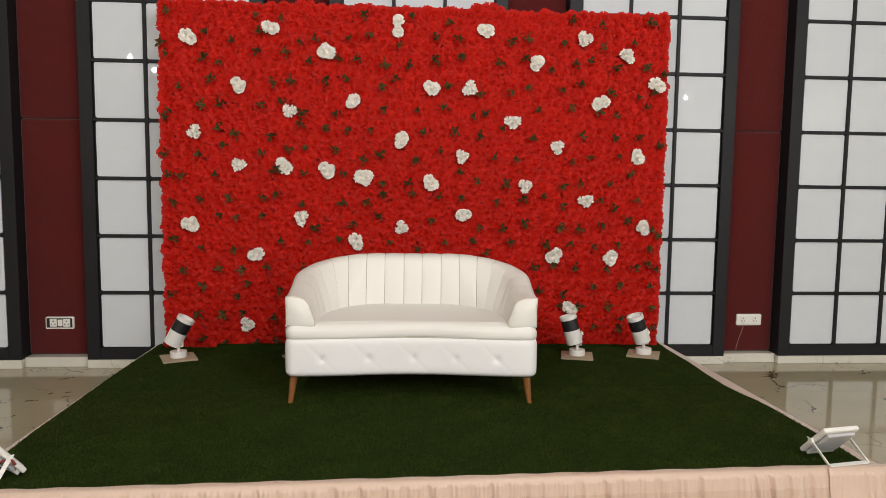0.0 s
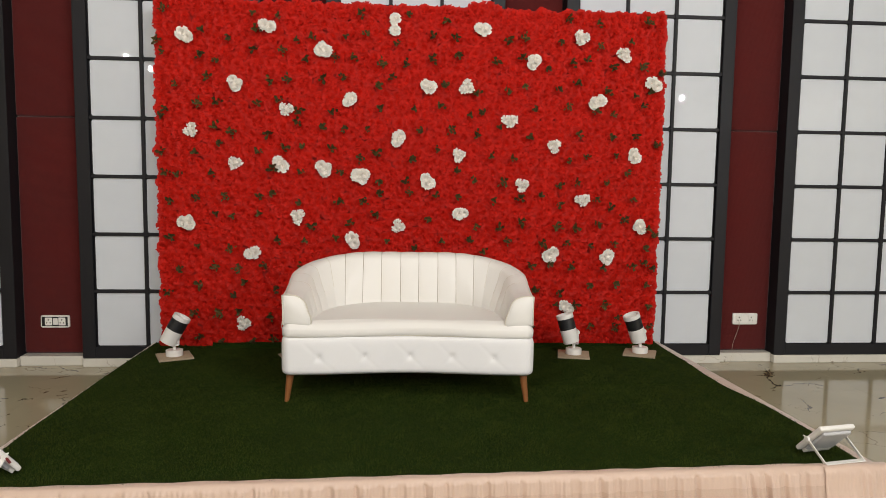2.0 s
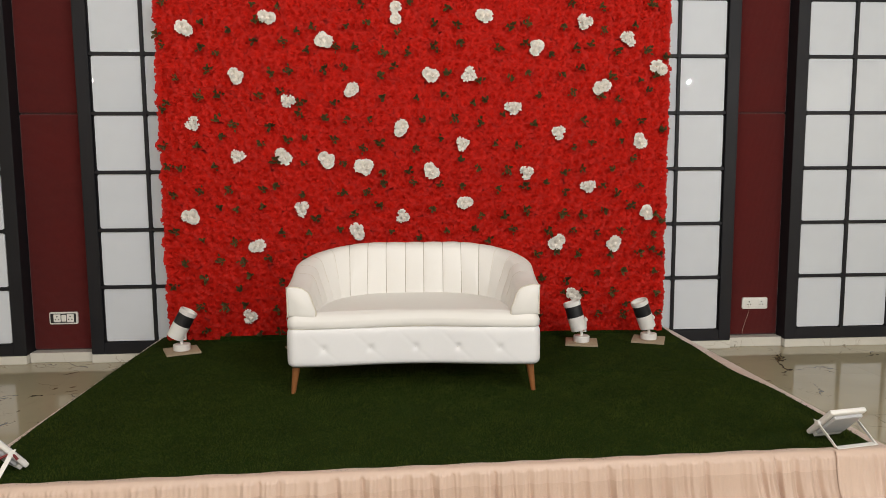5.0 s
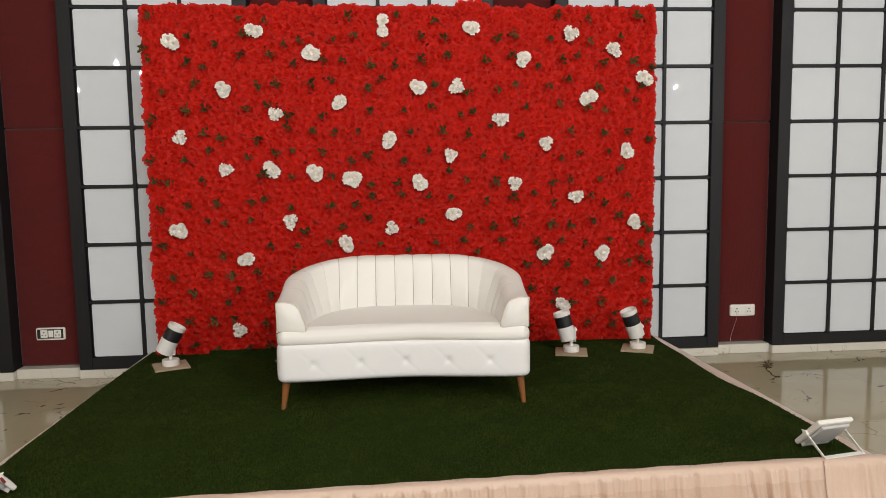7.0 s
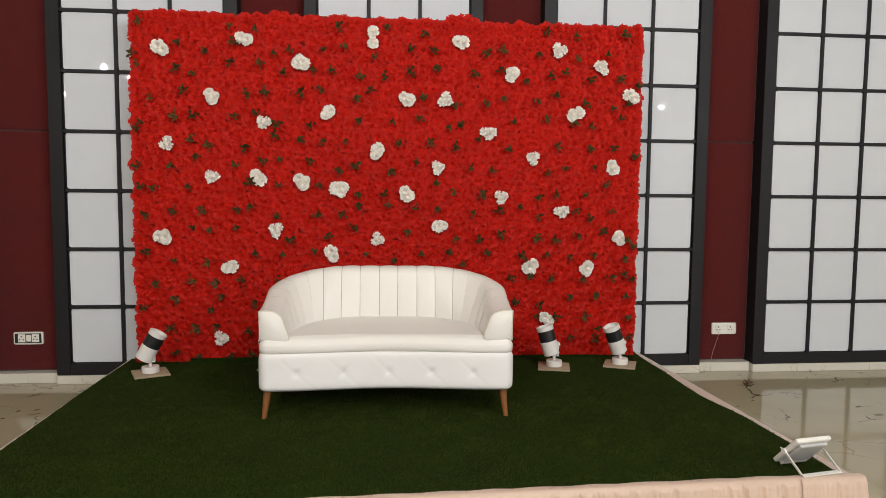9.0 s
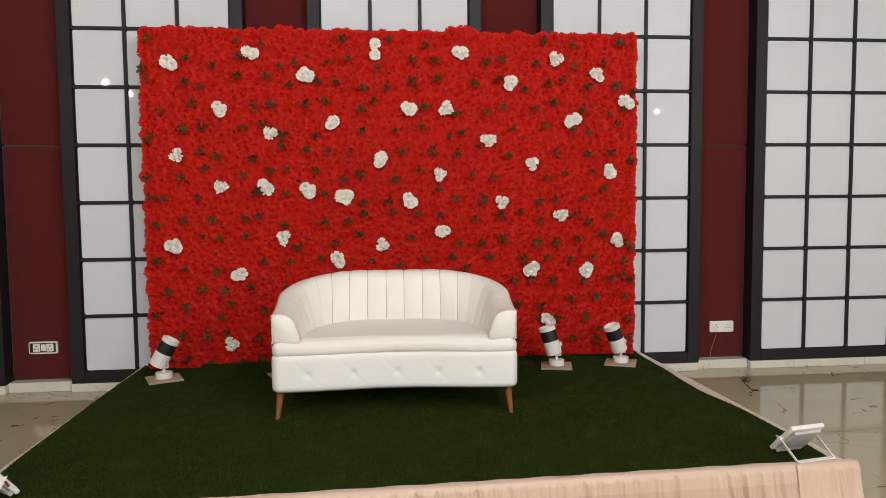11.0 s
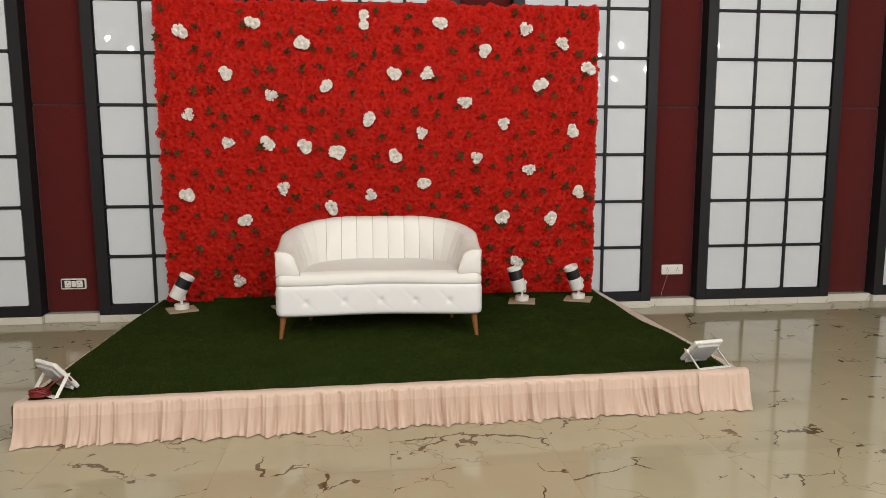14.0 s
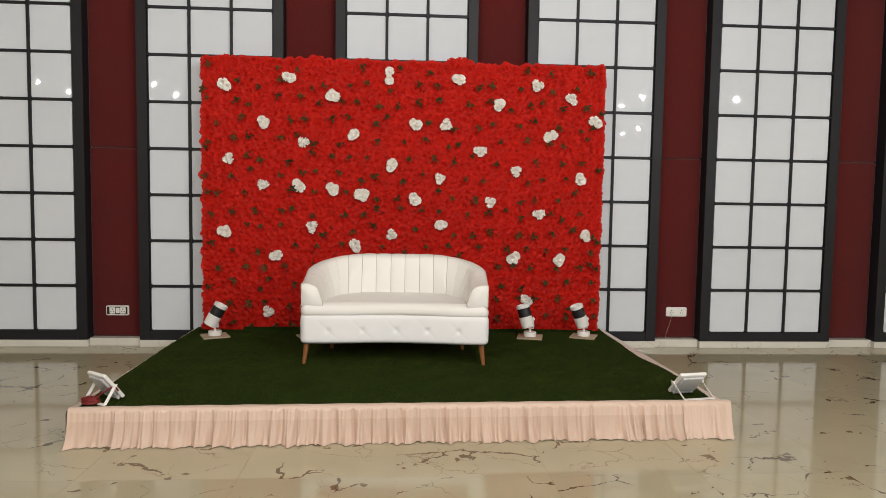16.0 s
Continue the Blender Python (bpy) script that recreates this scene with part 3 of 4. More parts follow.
WHITE_AT = [
    (-1.50, 2.42), (-0.93, 2.50), (-0.54, 2.35), (-0.03, 2.58), (-0.03, 2.50), (0.60, 2.53), (0.98, 2.30), (1.33, 2.49), (1.65, 2.37), (-1.16, 2.10),
    (-0.80, 1.93), (-0.35, 2.00), (0.21, 2.11), (0.49, 2.11), (0.81, 1.88), (1.46, 2.03), (1.88, 2.16), (-1.47, 1.77), (-1.16, 1.54), (-0.84, 1.54),
    (-0.54, 1.51), (-0.27, 1.46), (-0.00, 1.73), (0.44, 1.62), (0.21, 1.43), (1.15, 1.70), (1.75, 1.64), (0.91, 1.41), (1.37, 1.31), (-0.72, 1.16),
    (-1.51, 1.11), (-0.00, 1.10), (0.46, 1.20), (-0.33, 0.99), (-1.05, 0.90), (1.14, 0.90), (1.57, 0.88), (1.82, 1.11), (-1.12, 0.38), (1.27, 0.50),
]
spots_ = []
step_x, step_z = 0.056, 0.049
row = 0
z = WZ0 - 0.005
while z <= WZ1 + 0.001:
    x = WX0 + (step_x / 2 if row % 2 else 0)
    while x <= WX1 + 0.001:
        spots_.append((x + rng.uniform(-0.02, 0.02), z + rng.uniform(-0.02, 0.02)))
        x += step_x
    z += step_z
    row += 1
for z in np.arange(WZ0, WZ1, 0.05):
    spots_ += [(WX0 - 0.004 + rng.uniform(-0.006, 0.006), z), (WX1 + 0.004 + rng.uniform(-0.006, 0.006), z + 0.02)]
for x in np.arange(WX0, WX1, 0.05):
    spots_.append((x, WZ1 - 0.006 + rng.uniform(-0.008, 0.008)))
spots_ += [(0.60, WZ1 + 0.04), (0.66, WZ1 + 0.045), (0.54, WZ1 + 0.03), (0.71, WZ1 + 0.03), (-0.72, WZ1 + 0.03), (-0.66, WZ1 + 0.025)]
all_v, all_f, base, singles = [], [], 0, 0
for x, z in spots_:
    i = int(rng.integers(len(heads)))
    angle, size = rng.uniform(0, 6.283), rng.uniform(0.82, 1.12)
    at = (x, 0.022 - 0.012 * (0.5 + 0.5 * math.sin(2.1 * x + 0.7) * math.sin(3.0 * z)) + rng.uniform(-0.005, 0.005), z - DECK)
    if abs(x - 0.1) < 0.62 and abs(z - 1.55) < 0.40 and singles < 300:
        shared("red_flower", red_heads[i], Matrix.Translation(at) @ Euler((0, -angle, 0)).to_matrix().to_4x4() @ Matrix.Scale(size, 4), flower_wall)
        singles += 1
        continue
    v, f = heads[i]
    all_v.append(spun(v, angle, size, at))
    all_f.append(np.array(f) + base)
    base += len(v)
raw_part("red_flowers", np.concatenate(all_v).tolist(), np.concatenate(all_f).tolist(), PETAL_RED, flower_wall, kind="stuff")

# white blooms: full double ones, single ones and looser ones with narrow petals
FULL = ((12, 1.0, 0.25, 0.40), (10, 0.84, 0.55, 0.38), (8, 0.62, 0.8, 0.34), (5, 0.36, 1.0, 0.28))
LOOSE = ((9, 1.05, 0.3, 0.27), (8, 0.8, 0.65, 0.24), (6, 0.5, 1.0, 0.2))
WHITE_KIND = "FFFOOFFLLFLFFLLFFLLFFFFLFLFLLLFLFFFFFFLF"


def white_bloom(seed, kind):
    """One mesh of one to three white heads that faces -y."""
    gen = np.random.default_rng(seed)
    heads_ = {"F": ((0.050, 0.0, 0.020), (0.043, 3.1, 0.026), (0.030, 1.6, 0.036)), "O": ((0.043, 0, 0.0),), "L": ((0.038, 0, 0.026), (0.036, 2.2, 0.028), (0.034, 4.3, 0.027))}[kind]
    if kind == "F" and seed % 3:
        heads_ = heads_[:2]
    vs, fs, b0 = [], [], 0
    for k, (r, t, d) in enumerate(heads_):
        v, f = bloom(seed * 7 + k, r, LOOSE if kind == "L" else FULL, 0.20 if kind == "L" else 0.13, r * 0.62, 0.16 if kind == "L" else 0.085)
        t += gen.uniform(-0.4, 0.4)
        vs.append(spun(v, gen.uniform(0, 6), gen.uniform(0.92, 1.08), (d * math.cos(t), gen.uniform(-0.010, 0.0), d * math.sin(t))))
        fs.append(np.array(f) + b0)
        b0 += len(v)
    me = bpy.data.meshes.new("white_bloom")
    me.from_pydata(np.concatenate(vs).tolist(), [], np.concatenate(fs).tolist())
    me.materials.append(PETAL_WHITE)
    me.polygons.foreach_set("use_smooth", [True] * len(me.polygons))
    return me


white_meshes = {kind: [white_bloom(70 + i, kind) for i in range(6)] for kind in "FOL"}
for (x, z), kind in zip(WHITE_AT, WHITE_KIND):
    shared("white_bloom", white_meshes[kind][int(rng.integers(6))], pose(x, -0.020, z - DECK, 0, float(rng.uniform(0, 360)), 0) @ Matrix.Scale(float(rng.uniform(0.86, 1.02)), 4), flower_wall)


def sprig(seed):
    """A small sprig of pointed folded leaflets that faces -y."""
    gen = np.random.default_rng(seed)
    verts, faces = [], []
    for k in range(int(gen.integers(10, 15))):
        t, long_, wide = gen.uniform(0, 6.283), gen.uniform(0.014, 0.025), gen.uniform(0.005, 0.009)
        d, n = np.array((math.cos(t), 0, math.sin(t))), np.array((-math.sin(t), 0, math.cos(t)))
        lift = np.array((0, -gen.uniform(0.006, 0.022), 0))
        root = np.array((gen.normal(0, 0.007), -gen.uniform(0, 0.012), gen.normal(0, 0.007)))
        b = len(verts)
        verts += [root, root + d * long_ * 0.5 + n * wide + lift, root + d * long_ + lift * 1.2, root + d * long_ * 0.5 - n * wide + lift, root + d * long_ * 0.5 + lift * 0.55]
        faces += [(b, b + 1, b + 4), (b + 1, b + 2, b + 4), (b + 2, b + 3, b + 4), (b + 3, b, b + 4)]
    me = bpy.data.meshes.new("leaf_sprig")
    me.from_pydata([tuple(v) for v in verts], [], faces)
    me.materials.append(LEAF)
    return me


sprigs = [sprig(300 + i) for i in range(7)]
cell_x, cell_z = 0.19, 0.165
for r in range(15):
    for c in range(20):
        x = WX0 + 0.06 + (c + (0.5 if r % 2 else 0)) * cell_x + rng.uniform(-0.06, 0.06)
        z = WZ0 + 0.07 + r * cell_z + rng.uniform(-0.05, 0.05)
        if x > WX1 - 0.03 or z > WZ1 - 0.03 or min((x - a) ** 2 + (z - b) ** 2 for a, b in WHITE_AT) < 0.065 ** 2:
            continue
        m = pose(x, -0.030, z - DECK, 0, float(rng.uniform(0, 360)), 0) @ Matrix.Scale(float(rng.uniform(1.1, 1.5)), 4)
        shared("leaf_sprig", sprigs[int(rng.integers(7))], m, flower_wall)


for x, z in ((WX0 - 0.012, 2.38), (WX0 - 0.004, 1.86), (WX0 + 0.03, 1.47), (WX1 + 0.006, 2.24), (WX1 - 0.01, 1.72), (WX1, 1.05), (WX1 - 0.02, 0.80), (WX1 - 0.02, 0.36)):
    shared("leaf_sprig", sprigs[int(rng.integers(7))], pose(x, -0.026, z - DECK, 0, float(rng.uniform(0, 360)), 0) @ Matrix.Scale(1.35, 4), flower_wall)


# ---- sofa ----
SOFA = (0.058, -1.07, DECK + 0.01)
sofa = thing("sofa", SOFA, label="cream leatherette two-seater sofa with channelled curved back and wooden legs", category="sofa")
sofa.rotation_euler.z = radians(-2.0)
HW, FRONT, REAR = 0.689, -0.345, 0.345
LEG_H, SEAM_Z, SEAT_Z, ARM_Z, BACK_Z = 0.155, 0.368, 0.452, 0.588, 0.772


def plan(hw, front, rear, corner, front_corner, hollow, count=160):
    """Outline of the sofa seen from above: round rear corners, softly hollow front."""
    pts = []

    def arc(cx, cy, r, a0, a1, n=14):
        for i in range(n + 1):
            t = radians(a0 + (a1 - a0) * i / n)
            pts.append((cx + r * math.cos(t), cy + r * math.sin(t)))

    arc(hw - front_corner, front + front_corner, front_corner, -90, 0, 8)
    arc(hw - corner, rear - corner, corner, 0, 90, 18)
    arc(-hw + corner, rear - corner, corner, 90, 180, 18)
    arc(-hw + front_corner, front + front_corner, front_corner, 180, 270, 8)
    n = 60
    for i in range(1, n):
        x = -(hw - front_corner) + 2 * (hw - front_corner) * i / n
        pts.append((x, front + hollow * (0.5 + 0.5 * math.cos(math.pi * x / (hw - front_corner)))))
    return pts


def loft(outlines, cap=True):
    """Skin through outlines (x, y, z) with the same number of points."""
    bm = bmesh.new()
    rows_ = [[bm.verts.new(p) for p in o] for o in outlines]
    n = len(rows_[0])
    for a, b in zip(rows_, rows_[1:]):
        for i in range(n):
            bm.faces.new((a[i], a[(i + 1) % n], b[(i + 1) % n], b[i]))
    if cap:
        bm.faces.new(rows_[0][::-1])
        bm.faces.new(rows_[-1])
    return bm


def inward(outline, d):
    """The outline drawn in by d."""
    n, out = len(outline), []
    for i in range(n):
        (x0, y0), (x1, y1) = outline[i - 1], outline[(i + 1) % n]
        l = math.hypot(x1 - x0, y1 - y0) or 1
        out.append((outline[i][0] - d * (y1 - y0) / l, outline[i][1] + d * (x1 - x0) / l))
    return out


BUTTONS = [-0.488, -0.239, 0.007, 0.239, 0.466]
BUTTON_Z = 0.255


def tuft(x, z):
    """How far the padding is drawn in at x, z of the front: buttons and the folds of the diamonds."""
    d = 0.0
    for b in BUTTONS:
        d += 0.0075 * math.exp(-((x - b) ** 2 + (z - BUTTON_Z) ** 2) / 0.02 ** 2)
        for s in (-1, 1):
            top = (SEAM_Z - BUTTON_Z)
            for sign, height in ((1, top), (-1, BUTTON_Z - LEG_H)):
                f = (z - BUTTON_Z) * sign / height
                if 0 <= f <= 1:
                    d += 0.0015 * math.exp(-((x - b - s * 0.112 * f) / 0.012) ** 2) * (1 - 0.75 * f)
    return d


base_plan = plan(HW, FRONT, REAR, 0.27, 0.05, 0.05)
dense = []
for i in range(len(base_plan)):
    a, b = base_plan[i], base_plan[(i + 1) % len(base_plan)]
    steps = 4 if a[1] < FRONT + 0.08 and b[1] < FRONT + 0.08 else 1
    dense += [(a[0] + (b[0] - a[0]) * j / steps, a[1] + (b[1] - a[1]) * j / steps) for j in range(steps)]
outlines = []
for i in range(25):
    f = i / 24
    z = LEG_H + (SEAM_Z - LEG_H) * f
    pad = 0.012 * (1 - abs(2 * f - 1) ** 8) - 0.012 * max(0, 1 - f / 0.1) ** 2
    line_ = inward(dense, 0.010 - pad)
    outlines.append([(x, y + (tuft(x, z) if y < FRONT + 0.07 else 0), z) for x, y in line_])
part("base", loft(outlines), VINYL_BASE, sofa, "white button-tufted base", smooth=True)
for b in BUTTONS:
    bm = bmesh.new()
    hollow = 0.05 * (0.5 + 0.5 * math.cos(math.pi * b / (HW - 0.05)))
    bmesh.ops.create_uvsphere(bm, u_segments=12, v_segments=8, radius=0.0038, matrix=Matrix.Translation((b, FRONT + hollow + 0.0080, BUTTON_Z)) @ Matrix.Diagonal((1, 0.6, 1, 1)))
    part("button", bm, BUTTON, sofa, smooth=True)
seat_rows = []
for z, d in ((SEAM_Z + 0.001, 0.005), (SEAM_Z + 0.004, 0.002), (SEAM_Z + 0.02, 0.001), (SEAM_Z + 0.04, 0.001), (SEAT_Z - 0.038, 0.004), (SEAT_Z - 0.022, 0.011),
             (SEAT_Z - 0.010, 0.020), (SEAT_Z - 0.003, 0.032), (SEAT_Z + 0.001, 0.045)):
    seat_rows.append([(x, y, z + 0.003 * math.sin(7 * x + 1)) for x, y in inward(base_plan, d)])
rim_row = seat_rows[-1]
for f in (0.012, 0.03):
    seat_rows.append([(x * (1 - f), y * (1 - f), SEAT_Z + 0.0015 + 0.035 * (y * (1 - f) - FRONT - 0.05)) for x, y, z in rim_row])
part("seat", loft(seat_rows), VINYL, sofa, "smooth padded seat", smooth=True)
cord("seat_piping", [(x, y, SEAM_Z + 0.001) for x, y in inward(dense, 0.006)], 0.0025, PIPING, sofa, closed=True, rings=6)

tag_v, tag_f = [], []
for i in range(7):
    for j in range(3):
        tag_v.append((-HW + 0.004 - 0.016 * math.sin(math.pi * i / 6) * (0.5 + 0.5 * j / 2), FRONT + 0.06 + 0.018 * j, SEAM_Z + 0.018 + 0.0085 * i + 0.004 * j))
for i in range(6):
    for j in range(2):
        tag_f.append((i * 3 + j, i * 3 + j + 1, i * 3 + j + 4, i * 3 + j + 3))
raw_part("loose_fold", tag_v, tag_f, VINYL, sofa)

# back and arms in one sweep round a U, with upright channels on the inside
THICK = 0.138
path = []
hw_c, rear_c, rad = HW - 0.006 - THICK / 2, REAR - THICK / 2, 0.24
arm_front = FRONT + 0.035
for i in range(41):
    path.append((-hw_c, arm_front + (rear_c - rad - arm_front) * i / 40, 0.0))
for i in range(1, 41):
    t = radians(180 - 90 * i / 40)
    path.append((-hw_c + rad + rad * math.cos(t), rear_c - rad + rad * math.sin(t), 0.0))
for i in range(1, 121):
    path.append((-hw_c + rad + (2 * hw_c - 2 * rad) * i / 120, rear_c, 0.0))
path += [(-x, y, z) for x, y, z in path[80::-1]][1:]
run = [0.0]
for a, b in zip(path, path[1:]):
    run.append(run[-1] + math.hypot(b[0] - a[0], b[1] - a[1]))
total = run[-1]
CHANNEL = total / 19
TURN_END = rear_c - rad - arm_front + math.pi / 2 * rad
TURN_ANGLE = math.acos(1 - (HW - (hw_c - rad) - 0.158) / 0.392)


def back_height(s):
    """Top of the back along the sweep: low at the arm fronts, high behind."""
    d = min(s, total - s)
    f = min(1.0, d / 0.88)
    return ARM_Z + 0.012 + (BACK_Z - ARM_Z - 0.012) * (0.5 - 0.5 * math.cos(math.pi * f)) ** 0.8


sections = []
for i, (x, y, _) in enumerate(path):
    a, b = path[max(i - 1, 0)], path[min(i + 1, len(path) - 1)]
    l = math.hypot(b[0] - a[0], b[1] - a[1])
    nx, ny = (b[1] - a[1]) / l, -(b[0] - a[0]) / l  # towards the inside
    s = run[i]
    puff = abs(math.sin(math.pi * s / CHANNEL)) ** 0.55
    edge = min(1.0, min(s, total - s) / 0.10)
    h = back_height(s)
    soft_ = 1.0 if min(s, total - s) > 0.7 else 0.55
    inner, top_pad = (0.014 * puff - 0.008) * edge * soft_, (0.004 * puff - 0.002) * edge * soft_
    lean_ = 0.03 * min(1.0, min(s, total - s) / 0.7)
    low = SEAT_Z - 0.032
    d = min(s, total - s)
    arm = 0.8 * max(0.0, 1 - d / 0.6) ** 1.5
    o_top = THICK / 2 - lean_ - 0.008 * arm
    cap = 0.06 + 0.032 * arm
    foot = Vector((x + nx * THICK / 2, y + ny * THICK / 2))
    side = -1 if s < total / 2 else 1
    inset = HW - abs(x)
    if d < TURN_END or inset < 0.55:
        # the seat ends in a half ellipse from arm to arm
        t = TURN_ANGLE * d / TURN_END if d < TURN_END else math.acos(max(0.0, 1 - (inset - 0.158) / 0.392))
        foot = Vector((side * (HW - 0.158 - 0.392 * (1 - math.cos(t))), arm_front + (rear_c - THICK / 2 - arm_front) * math.sin(t)))
    lip_ = Vector((x + nx * o_top, y + ny * o_top))
    into = Vector((nx, ny))
    sec = []
    for f in (0.0, 0.2, 0.4, 0.6, 0.8):
        p = foot.lerp(lip_, f ** (1.2 + 0.5 * arm)) + into * (inner * min(1, 0.35 + f) + 0.008 * math.sin(math.pi * f))
        sec.append((p.x, p.y, low + (h - cap - low) * f))
    mid_o, half_o = (o_top - THICK / 2 - lean_) / 2, (o_top + THICK / 2 + lean_) / 2
    outer = []
    for k in range(1, 10):
        t = math.pi * k / 10
        round_o, round_z = mid_o + half_o * math.cos(t) * (1 + inner * 3), math.sin(t) ** (0.9 if k < 5 else 0.4)
        q = math.pi / 2 * k / 9
        leaf_o = -THICK / 2 - lean_ + 2 * half_o * math.cos(q) ** 0.85
        outer.append((round_o + (leaf_o - round_o) * arm, h - cap + (cap + top_pad) * (round_z + (math.sin(q) ** 0.85 - round_z) * arm)))
    for f in (0.9, 0.5, 0.1):
        outer.append((-THICK / 2 - lean_ * f + 0.004, low + (h - 0.06 - low) * f))
    sections.append(sec + [(x + nx * o, y + ny * o, z) for o, z in outer])
bm = bmesh.new()
rows_ = [[bm.verts.new(p) for p in sec] for sec in sections]
for a, b in zip(rows_, rows_[1:]):
    for i in range(len(a) - 1):
        bm.faces.new((a[i], b[i], b[i + 1], a[i + 1]))
bm.faces.new(rows_[0])
bm.faces.new(rows_[-1][::-1])
bmesh.ops.recalc_face_normals(bm, faces=bm.faces[:])
part("backrest", bm, VINYL, sofa, "curved backrest with upright stitched channels", smooth=True)
# stitched valleys between the channels
for k in range(2, 18):
    s = k * CHANNEL
    i = min(range(len(run)), key=lambda j: abs(run[j] - s))
    at_side = k < 6 or k > 13
    pts = [Vector(p) for p in sections[i][3 if at_side else 0:12]]
    cord("channel_seam", pts, 0.0014 if at_side else 0.002, PIPING if at_side else STITCH, sofa, rings=5)
# upholstered front caps of the arms with piping
for side in (-1, 1):
    sec = sections[0] if side < 0 else sections[-1]
    cap = bmesh.new()
    front_ring = [cap.verts.new((p[0] + 0.0, p[1] - 0.012, p[2])) for p in sec]
    mid = Vector((sum(p[0] for p in sec) / len(sec), 0, sum(p[2] for p in sec) / len(sec)))
    inner_ring = [cap.verts.new((p[0] + (mid.x - p[0]) * 0.14, p[1] - 0.022, p[2] + (mid.z - p[2]) * 0.14)) for p in sec]
    back_ring = [cap.verts.new((p[0], p[1] + 0.004, p[2])) for p in sec]
    n = len(sec)
    for i in range(n):
        j = (i + 1) % n
        cap.faces.new((back_ring[i], back_ring[j], front_ring[j], front_ring[i]))
        cap.faces.new((front_ring[i], front_ring[j], inner_ring[j], inner_ring[i]))
    cap.faces.new(inner_ring)
    bmesh.ops.recalc_face_normals(cap, faces=cap.faces[:])
    part("arm_front", cap, VINYL, sofa, smooth=True)
    cord("arm_piping", [(p[0], p[1] - 0.012, p[2]) for p in sec], 0.0045, PIPING, sofa, rings=6)
for sx in (-1, 1):
    for y, sy in ((FRONT + 0.075, -1), (REAR - 0.12, 1)):
        x = sx * ((HW - 0.034 if sx < 0 else HW - 0.044) if sy < 0 else HW - 0.17)
        m = Matrix.Translation((x + sx * 0.012, y + sy * 0.02, 0)) @ Matrix(((1, 0, -sx * 0.12, 0), (0, 1, -sy * 0.12, 0), (0, 0, 1, 0), (0, 0, 0, 1)))
        part("leg", tube(0.0125, 0.023, LEG_H + 0.01, m, 16), LEG_WOOD, sofa, "tapered honey-coloured wooden leg", smooth=False)


# ---- spot lamps on plywood squares ----
def spot_lamp(at, turn, tilt, tilt_way, aside, label):
    ob = thing("spot_lamp", at, label=label, category="spotlight", group="spot lamps on the stage")
    part("mounting_board", box(-0.11, 0.11, -0.11, 0.11, 0, 0.012, 0.001), PLY, ob, "square of raw plywood").rotation_euler = (0, 0, radians(turn))
    part("base", tube(0.056, 0.056, 0.042, pose(0, 0, 0.012), 28, 0.004), WHITE_METAL, ob)
    part("neck", tube(0.011, 0.011, 0.04, pose(0, 0, 0.052), 12), WHITE_METAL, ob)
    m = pose(aside, 0, 0.158) @ Matrix.Rotation(radians(tilt_way), 4, "X") @ Matrix.Rotation(radians(tilt), 4, "Y")
    arm = bmesh.new()
    box(0.024, 0.032, -0.014, 0.014, 0.088, 0.185, 0.002, 1, arm)
    box(-0.012, 0.032, -0.014, 0.014, 0.082, 0.088, 0.001, 1, arm)
    part("bracket", arm, WHITE_METAL, ob)
    part("pivot_screw", tube(0.011, 0.011, 0.02, pose(0.02, 0, 0.165, 0, 90, 0), 12), WHITE_METAL, ob)
    head = part("head", tube(0.056, 0.058, 0.101, m @ pose(0, 0, -0.066), 32, 0.004), WHITE_METAL, ob, smooth=False)
    part("band", tube(0.0575, 0.0575, 0.078, m @ pose(0, 0, 0.034), 32), BLACK, head, "black middle band")
    rim = bmesh.new()
    prof = [(0.057, 0.110), (0.060, 0.113), (0.060, 0.140), (0.057, 0.142), (0.050, 0.141), (0.049, 0.118), (0.0, 0.114)]
    rings_ = [[rim.verts.new((r * math.cos(2 * math.pi * k / 32), r * math.sin(2 * math.pi * k / 32), zz)) for k in range(32)] for r, zz in prof[:-1]]
    for a, b in zip(rings_, rings_[1:]):
        for k in range(32):
            rim.faces.new((a[k], a[(k + 1) % 32], b[(k + 1) % 32], b[k]))
    rim.faces.new(rings_[-1])
    bmesh.ops.transform(rim, matrix=m, verts=rim.verts[:])
    part("front_ring", rim, WHITE_METAL, head, "white open front ring")
    return ob


TURF_TOP = DECK + 0.012
spot_lamp((-1.515, -0.345, TURF_TOP), 24, 29, -5, -0.012, "white spotlight with a black band, leaning on its plywood square")
spot_lamp((1.25, -0.35, TURF_TOP), -14, -15, -5, -0.035, "white spotlight with a black band beside the sofa")
spot_lamp((1.745, -0.32, TURF_TOP), -24, -21, 3, -0.028, "white spotlight with a black band near the turf corner")
spot_lamp((-0.68, -0.36, TURF_TOP), 24, 18, -5, -0.03, "white spotlight with a black band behind the sofa")


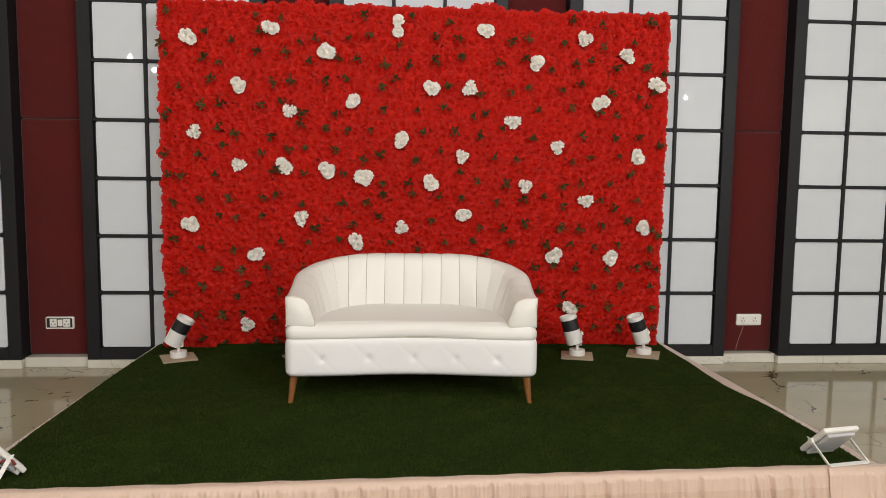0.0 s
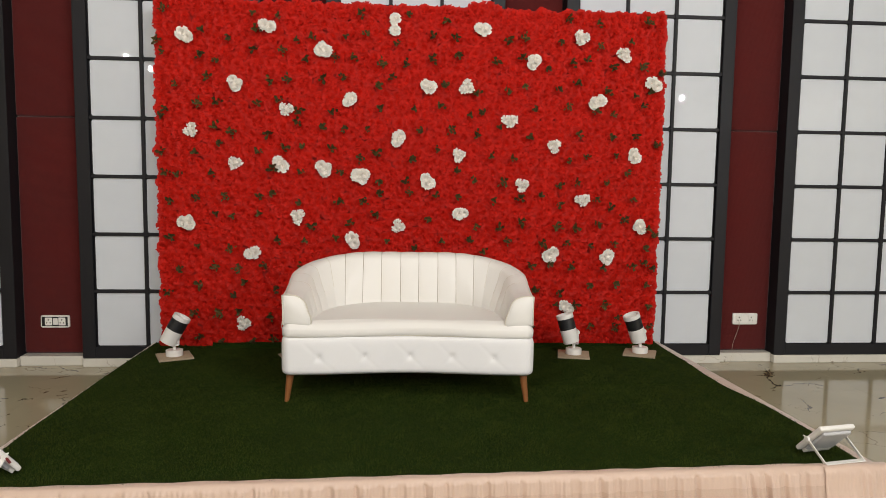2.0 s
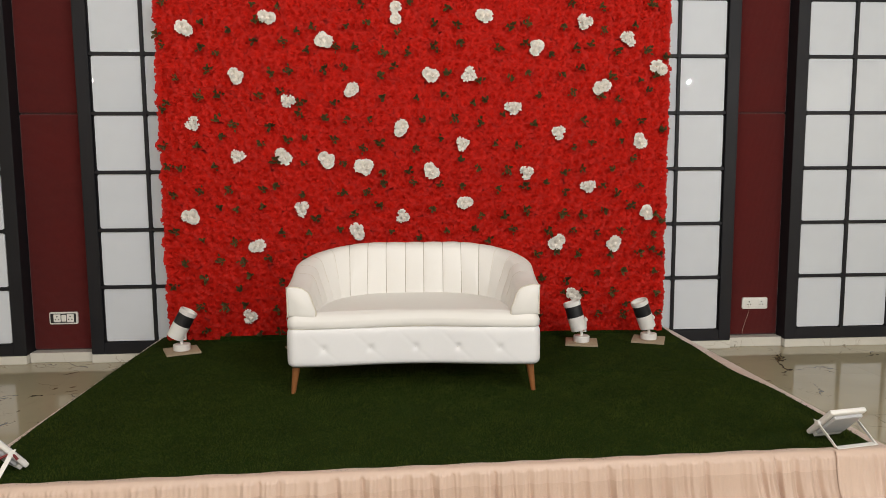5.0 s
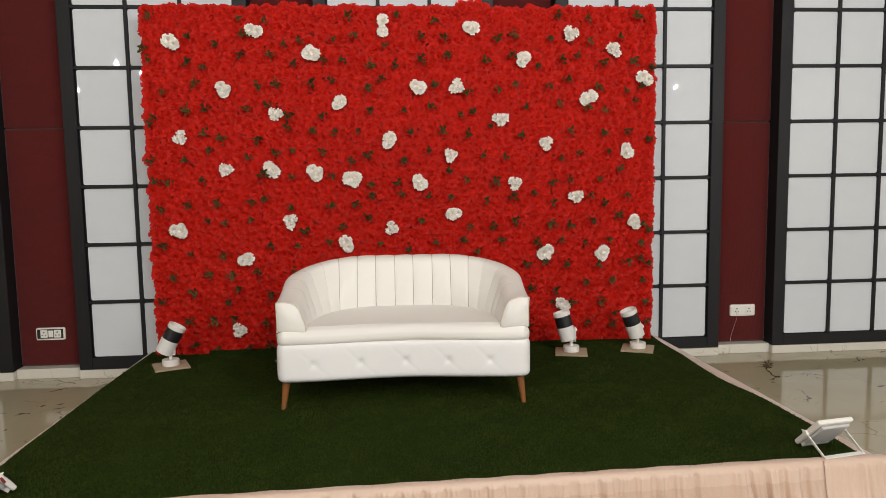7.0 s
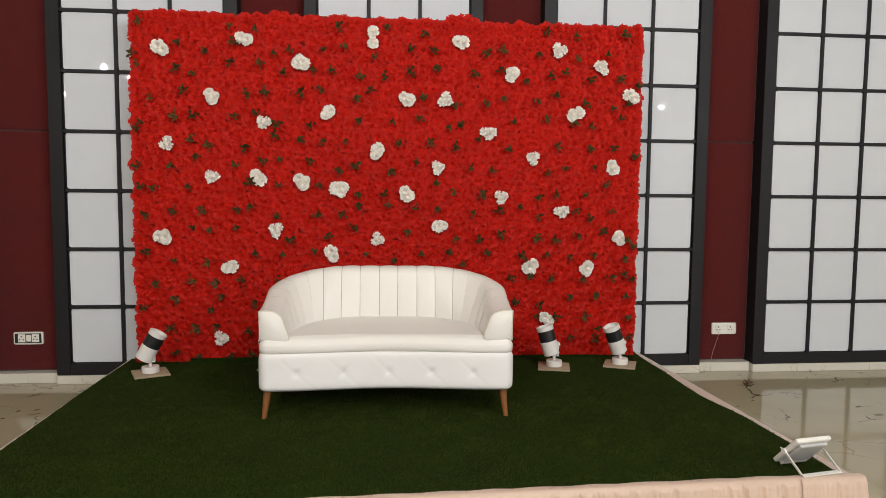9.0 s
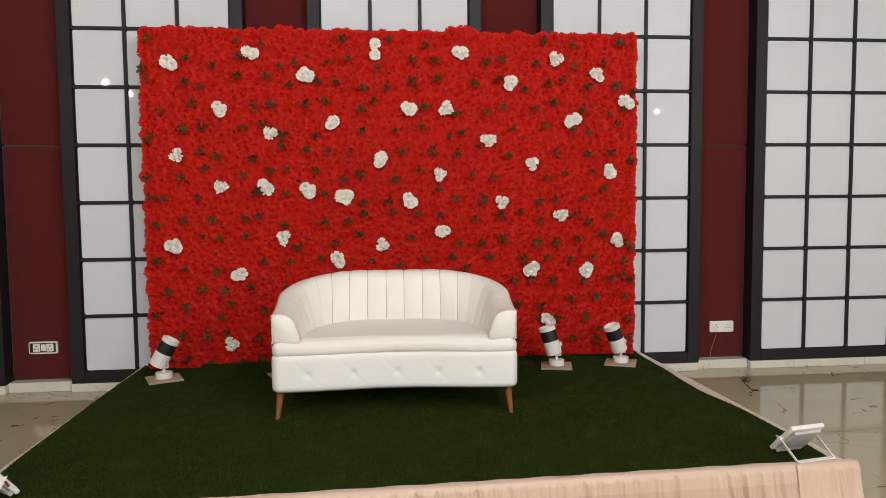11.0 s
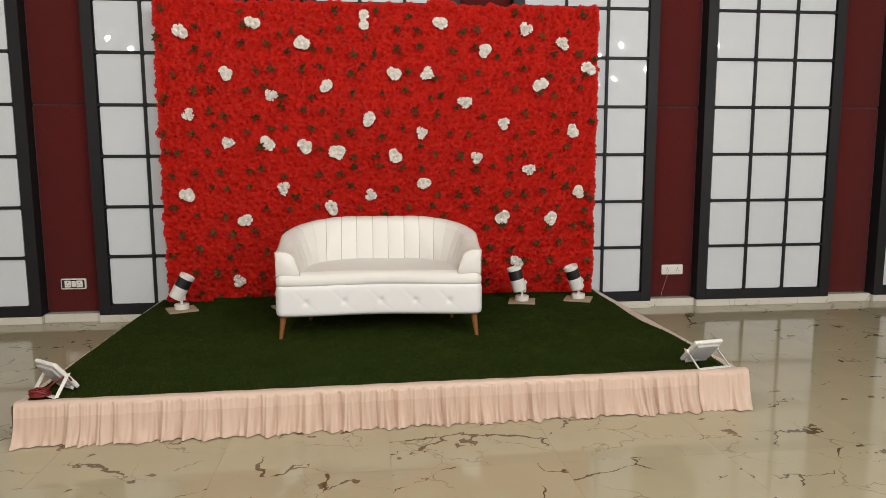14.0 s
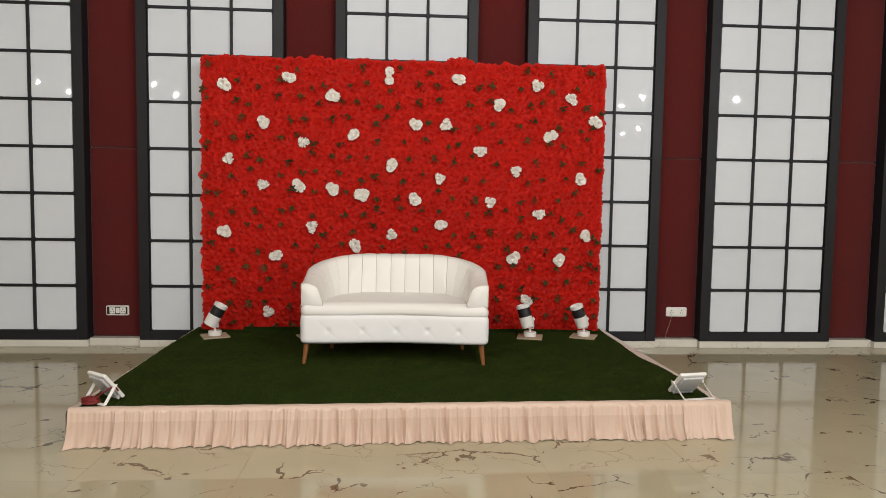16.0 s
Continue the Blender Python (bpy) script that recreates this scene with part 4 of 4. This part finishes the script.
# ---- flood lamps at the front corners ----
def flood_lamp(at, turn, tilt, label):
    ob = thing("flood_lamp", at, turn, label=label, category="floodlight", group="flood lamps at the stage corners")
    m = pose(-0.03, 0.08, 0.088, tilt, 0, 0)
    shell = box(-0.092, 0.092, -0.008, 0.014, -0.100, 0.092, 0.007, 2)
    bmesh.ops.transform(shell, matrix=m, verts=shell.verts[:])
    body = part("housing", shell, WHITE_METAL, ob)
    # recess of the white back, its shade coloured in as grey
    rear = box(-0.073, 0.073, -0.024, -0.008, -0.070, 0.074, 0.006, 2)
    bmesh.ops.transform(rear, matrix=m, verts=rear.verts[:])
    part("rear_cover", rear, LENS_AND_SHADE_GREY, body, "rear cover with its shade put into a pale grey")
    glass = box(-0.080, 0.080, 0.0145, 0.017, -0.084, 0.078)
    bmesh.ops.transform(glass, matrix=m, verts=glass.verts[:])
    part("lens", glass, LENS_AND_SHADE_GREY, body)
    for k in range(14):
        x = -0.066 + 0.132 * k / 13
        fin = box(x - 0.0022, x + 0.0022, -0.022, -0.008, -0.096, -0.074)
        bmesh.ops.transform(fin, matrix=m, verts=fin.verts[:])
        part("fin", fin, WHITE_METAL, body)
    for s in (-1, 1):
        a = box(-0.0025, 0.0025, -0.011, 0.011, 0.0, 0.1, 0.001)
        lean_arm = Matrix(((1, 0, -0.34, s * 0.101), (0, 1, 0.90, 0), (0, 0, 0.98, 0.002), (0, 0, 0, 1)))
        bmesh.ops.transform(a, matrix=lean_arm, verts=a.verts[:])
        part("bracket_arm", a, WHITE_METAL, ob)
        part("wing_screw", tube(0.012, 0.012, 0.012, pose(s * 0.101 - 0.036, 0.08, 0.088, 0, 90, 0), 14), WHITE_METAL, ob)
    part("bracket_foot", box(-0.103, 0.103, -0.014, 0.014, 0, 0.004, 0.001), WHITE_METAL, ob)
    return ob


flood_lamp((1.935, -2.318, DECK + 0.019), 10, 44, "white slim floodlight on a bracket, tilted up towards the sofa")
flood_lamp((-1.685, -2.35, DECK + 0.019), -38, 38, "white slim floodlight on a bracket beside a red cable coil")
coil = thing("cable_coil", (-1.70, -2.375, DECK + 0.020), label="small coil of red cable under the floodlight", category="cable")
gen = np.random.default_rng(41)
loops = []
for i in range(420):
    t = i / 22 * 2 * math.pi
    r = 0.028 + 0.012 * math.sin(0.37 * t) + 0.005 * math.sin(1.7 * t)
    loops.append((r * math.cos(t) * 1.15, r * math.sin(t) * 0.9, 0.007 + 0.027 * i / 420 + 0.006 * math.sin(0.61 * t)))
cord("coil", loops, 0.0055, RED_CABLE, coil, rings=6)
cord("tail", smooth_line([loops[-1], (0.05, 0.01, 0.05), (0.085, 0.03, 0.075), (0.12, 0.045, 0.085), (0.14, 0.05, 0.06)]), 0.0055, RED_CABLE, coil, rings=6)

# ---- floor tiles ----
TILE_W, TILE_D, JOINT_X, JOINT_Y = 0.8, 0.8, 0.065, -2.96
rest, tile = bmesh.new(), None
for i in range(-14, 14):
    for j in range(-23, 5):
        x, y = JOINT_X + i * TILE_W, JOINT_Y + j * TILE_D
        x1, y1 = min(x + TILE_W, EAST), min(y + TILE_D, WALL_Y)
        x, y = max(x, WEST), max(y, SOUTH)
        if x1 - x < 0.02 or y1 - y < 0.02:
            continue
        whole = x1 - x > TILE_W - 0.001 and y1 - y > TILE_D - 0.001
        if abs(x) > 6.5 or y < -6.0:
            box(x + 0.0005, x1 - 0.0005, y + 0.0005, y1 - 0.0005, -0.012, 0.0, bm=rest)
        elif tile is None or not whole:
            ob = part("tile", box(0.0005, x1 - x - 0.0005, 0.0005, y1 - y - 0.0005, -0.012, 0.0), MARBLE, floor)
            ob.location = (x, y, 0)
            tile = ob if whole else tile
        else:
            shared("tile", tile.data, pose(x, y, 0), floor)
part("far_tiling", rest, MARBLE, floor, kind="stuff")
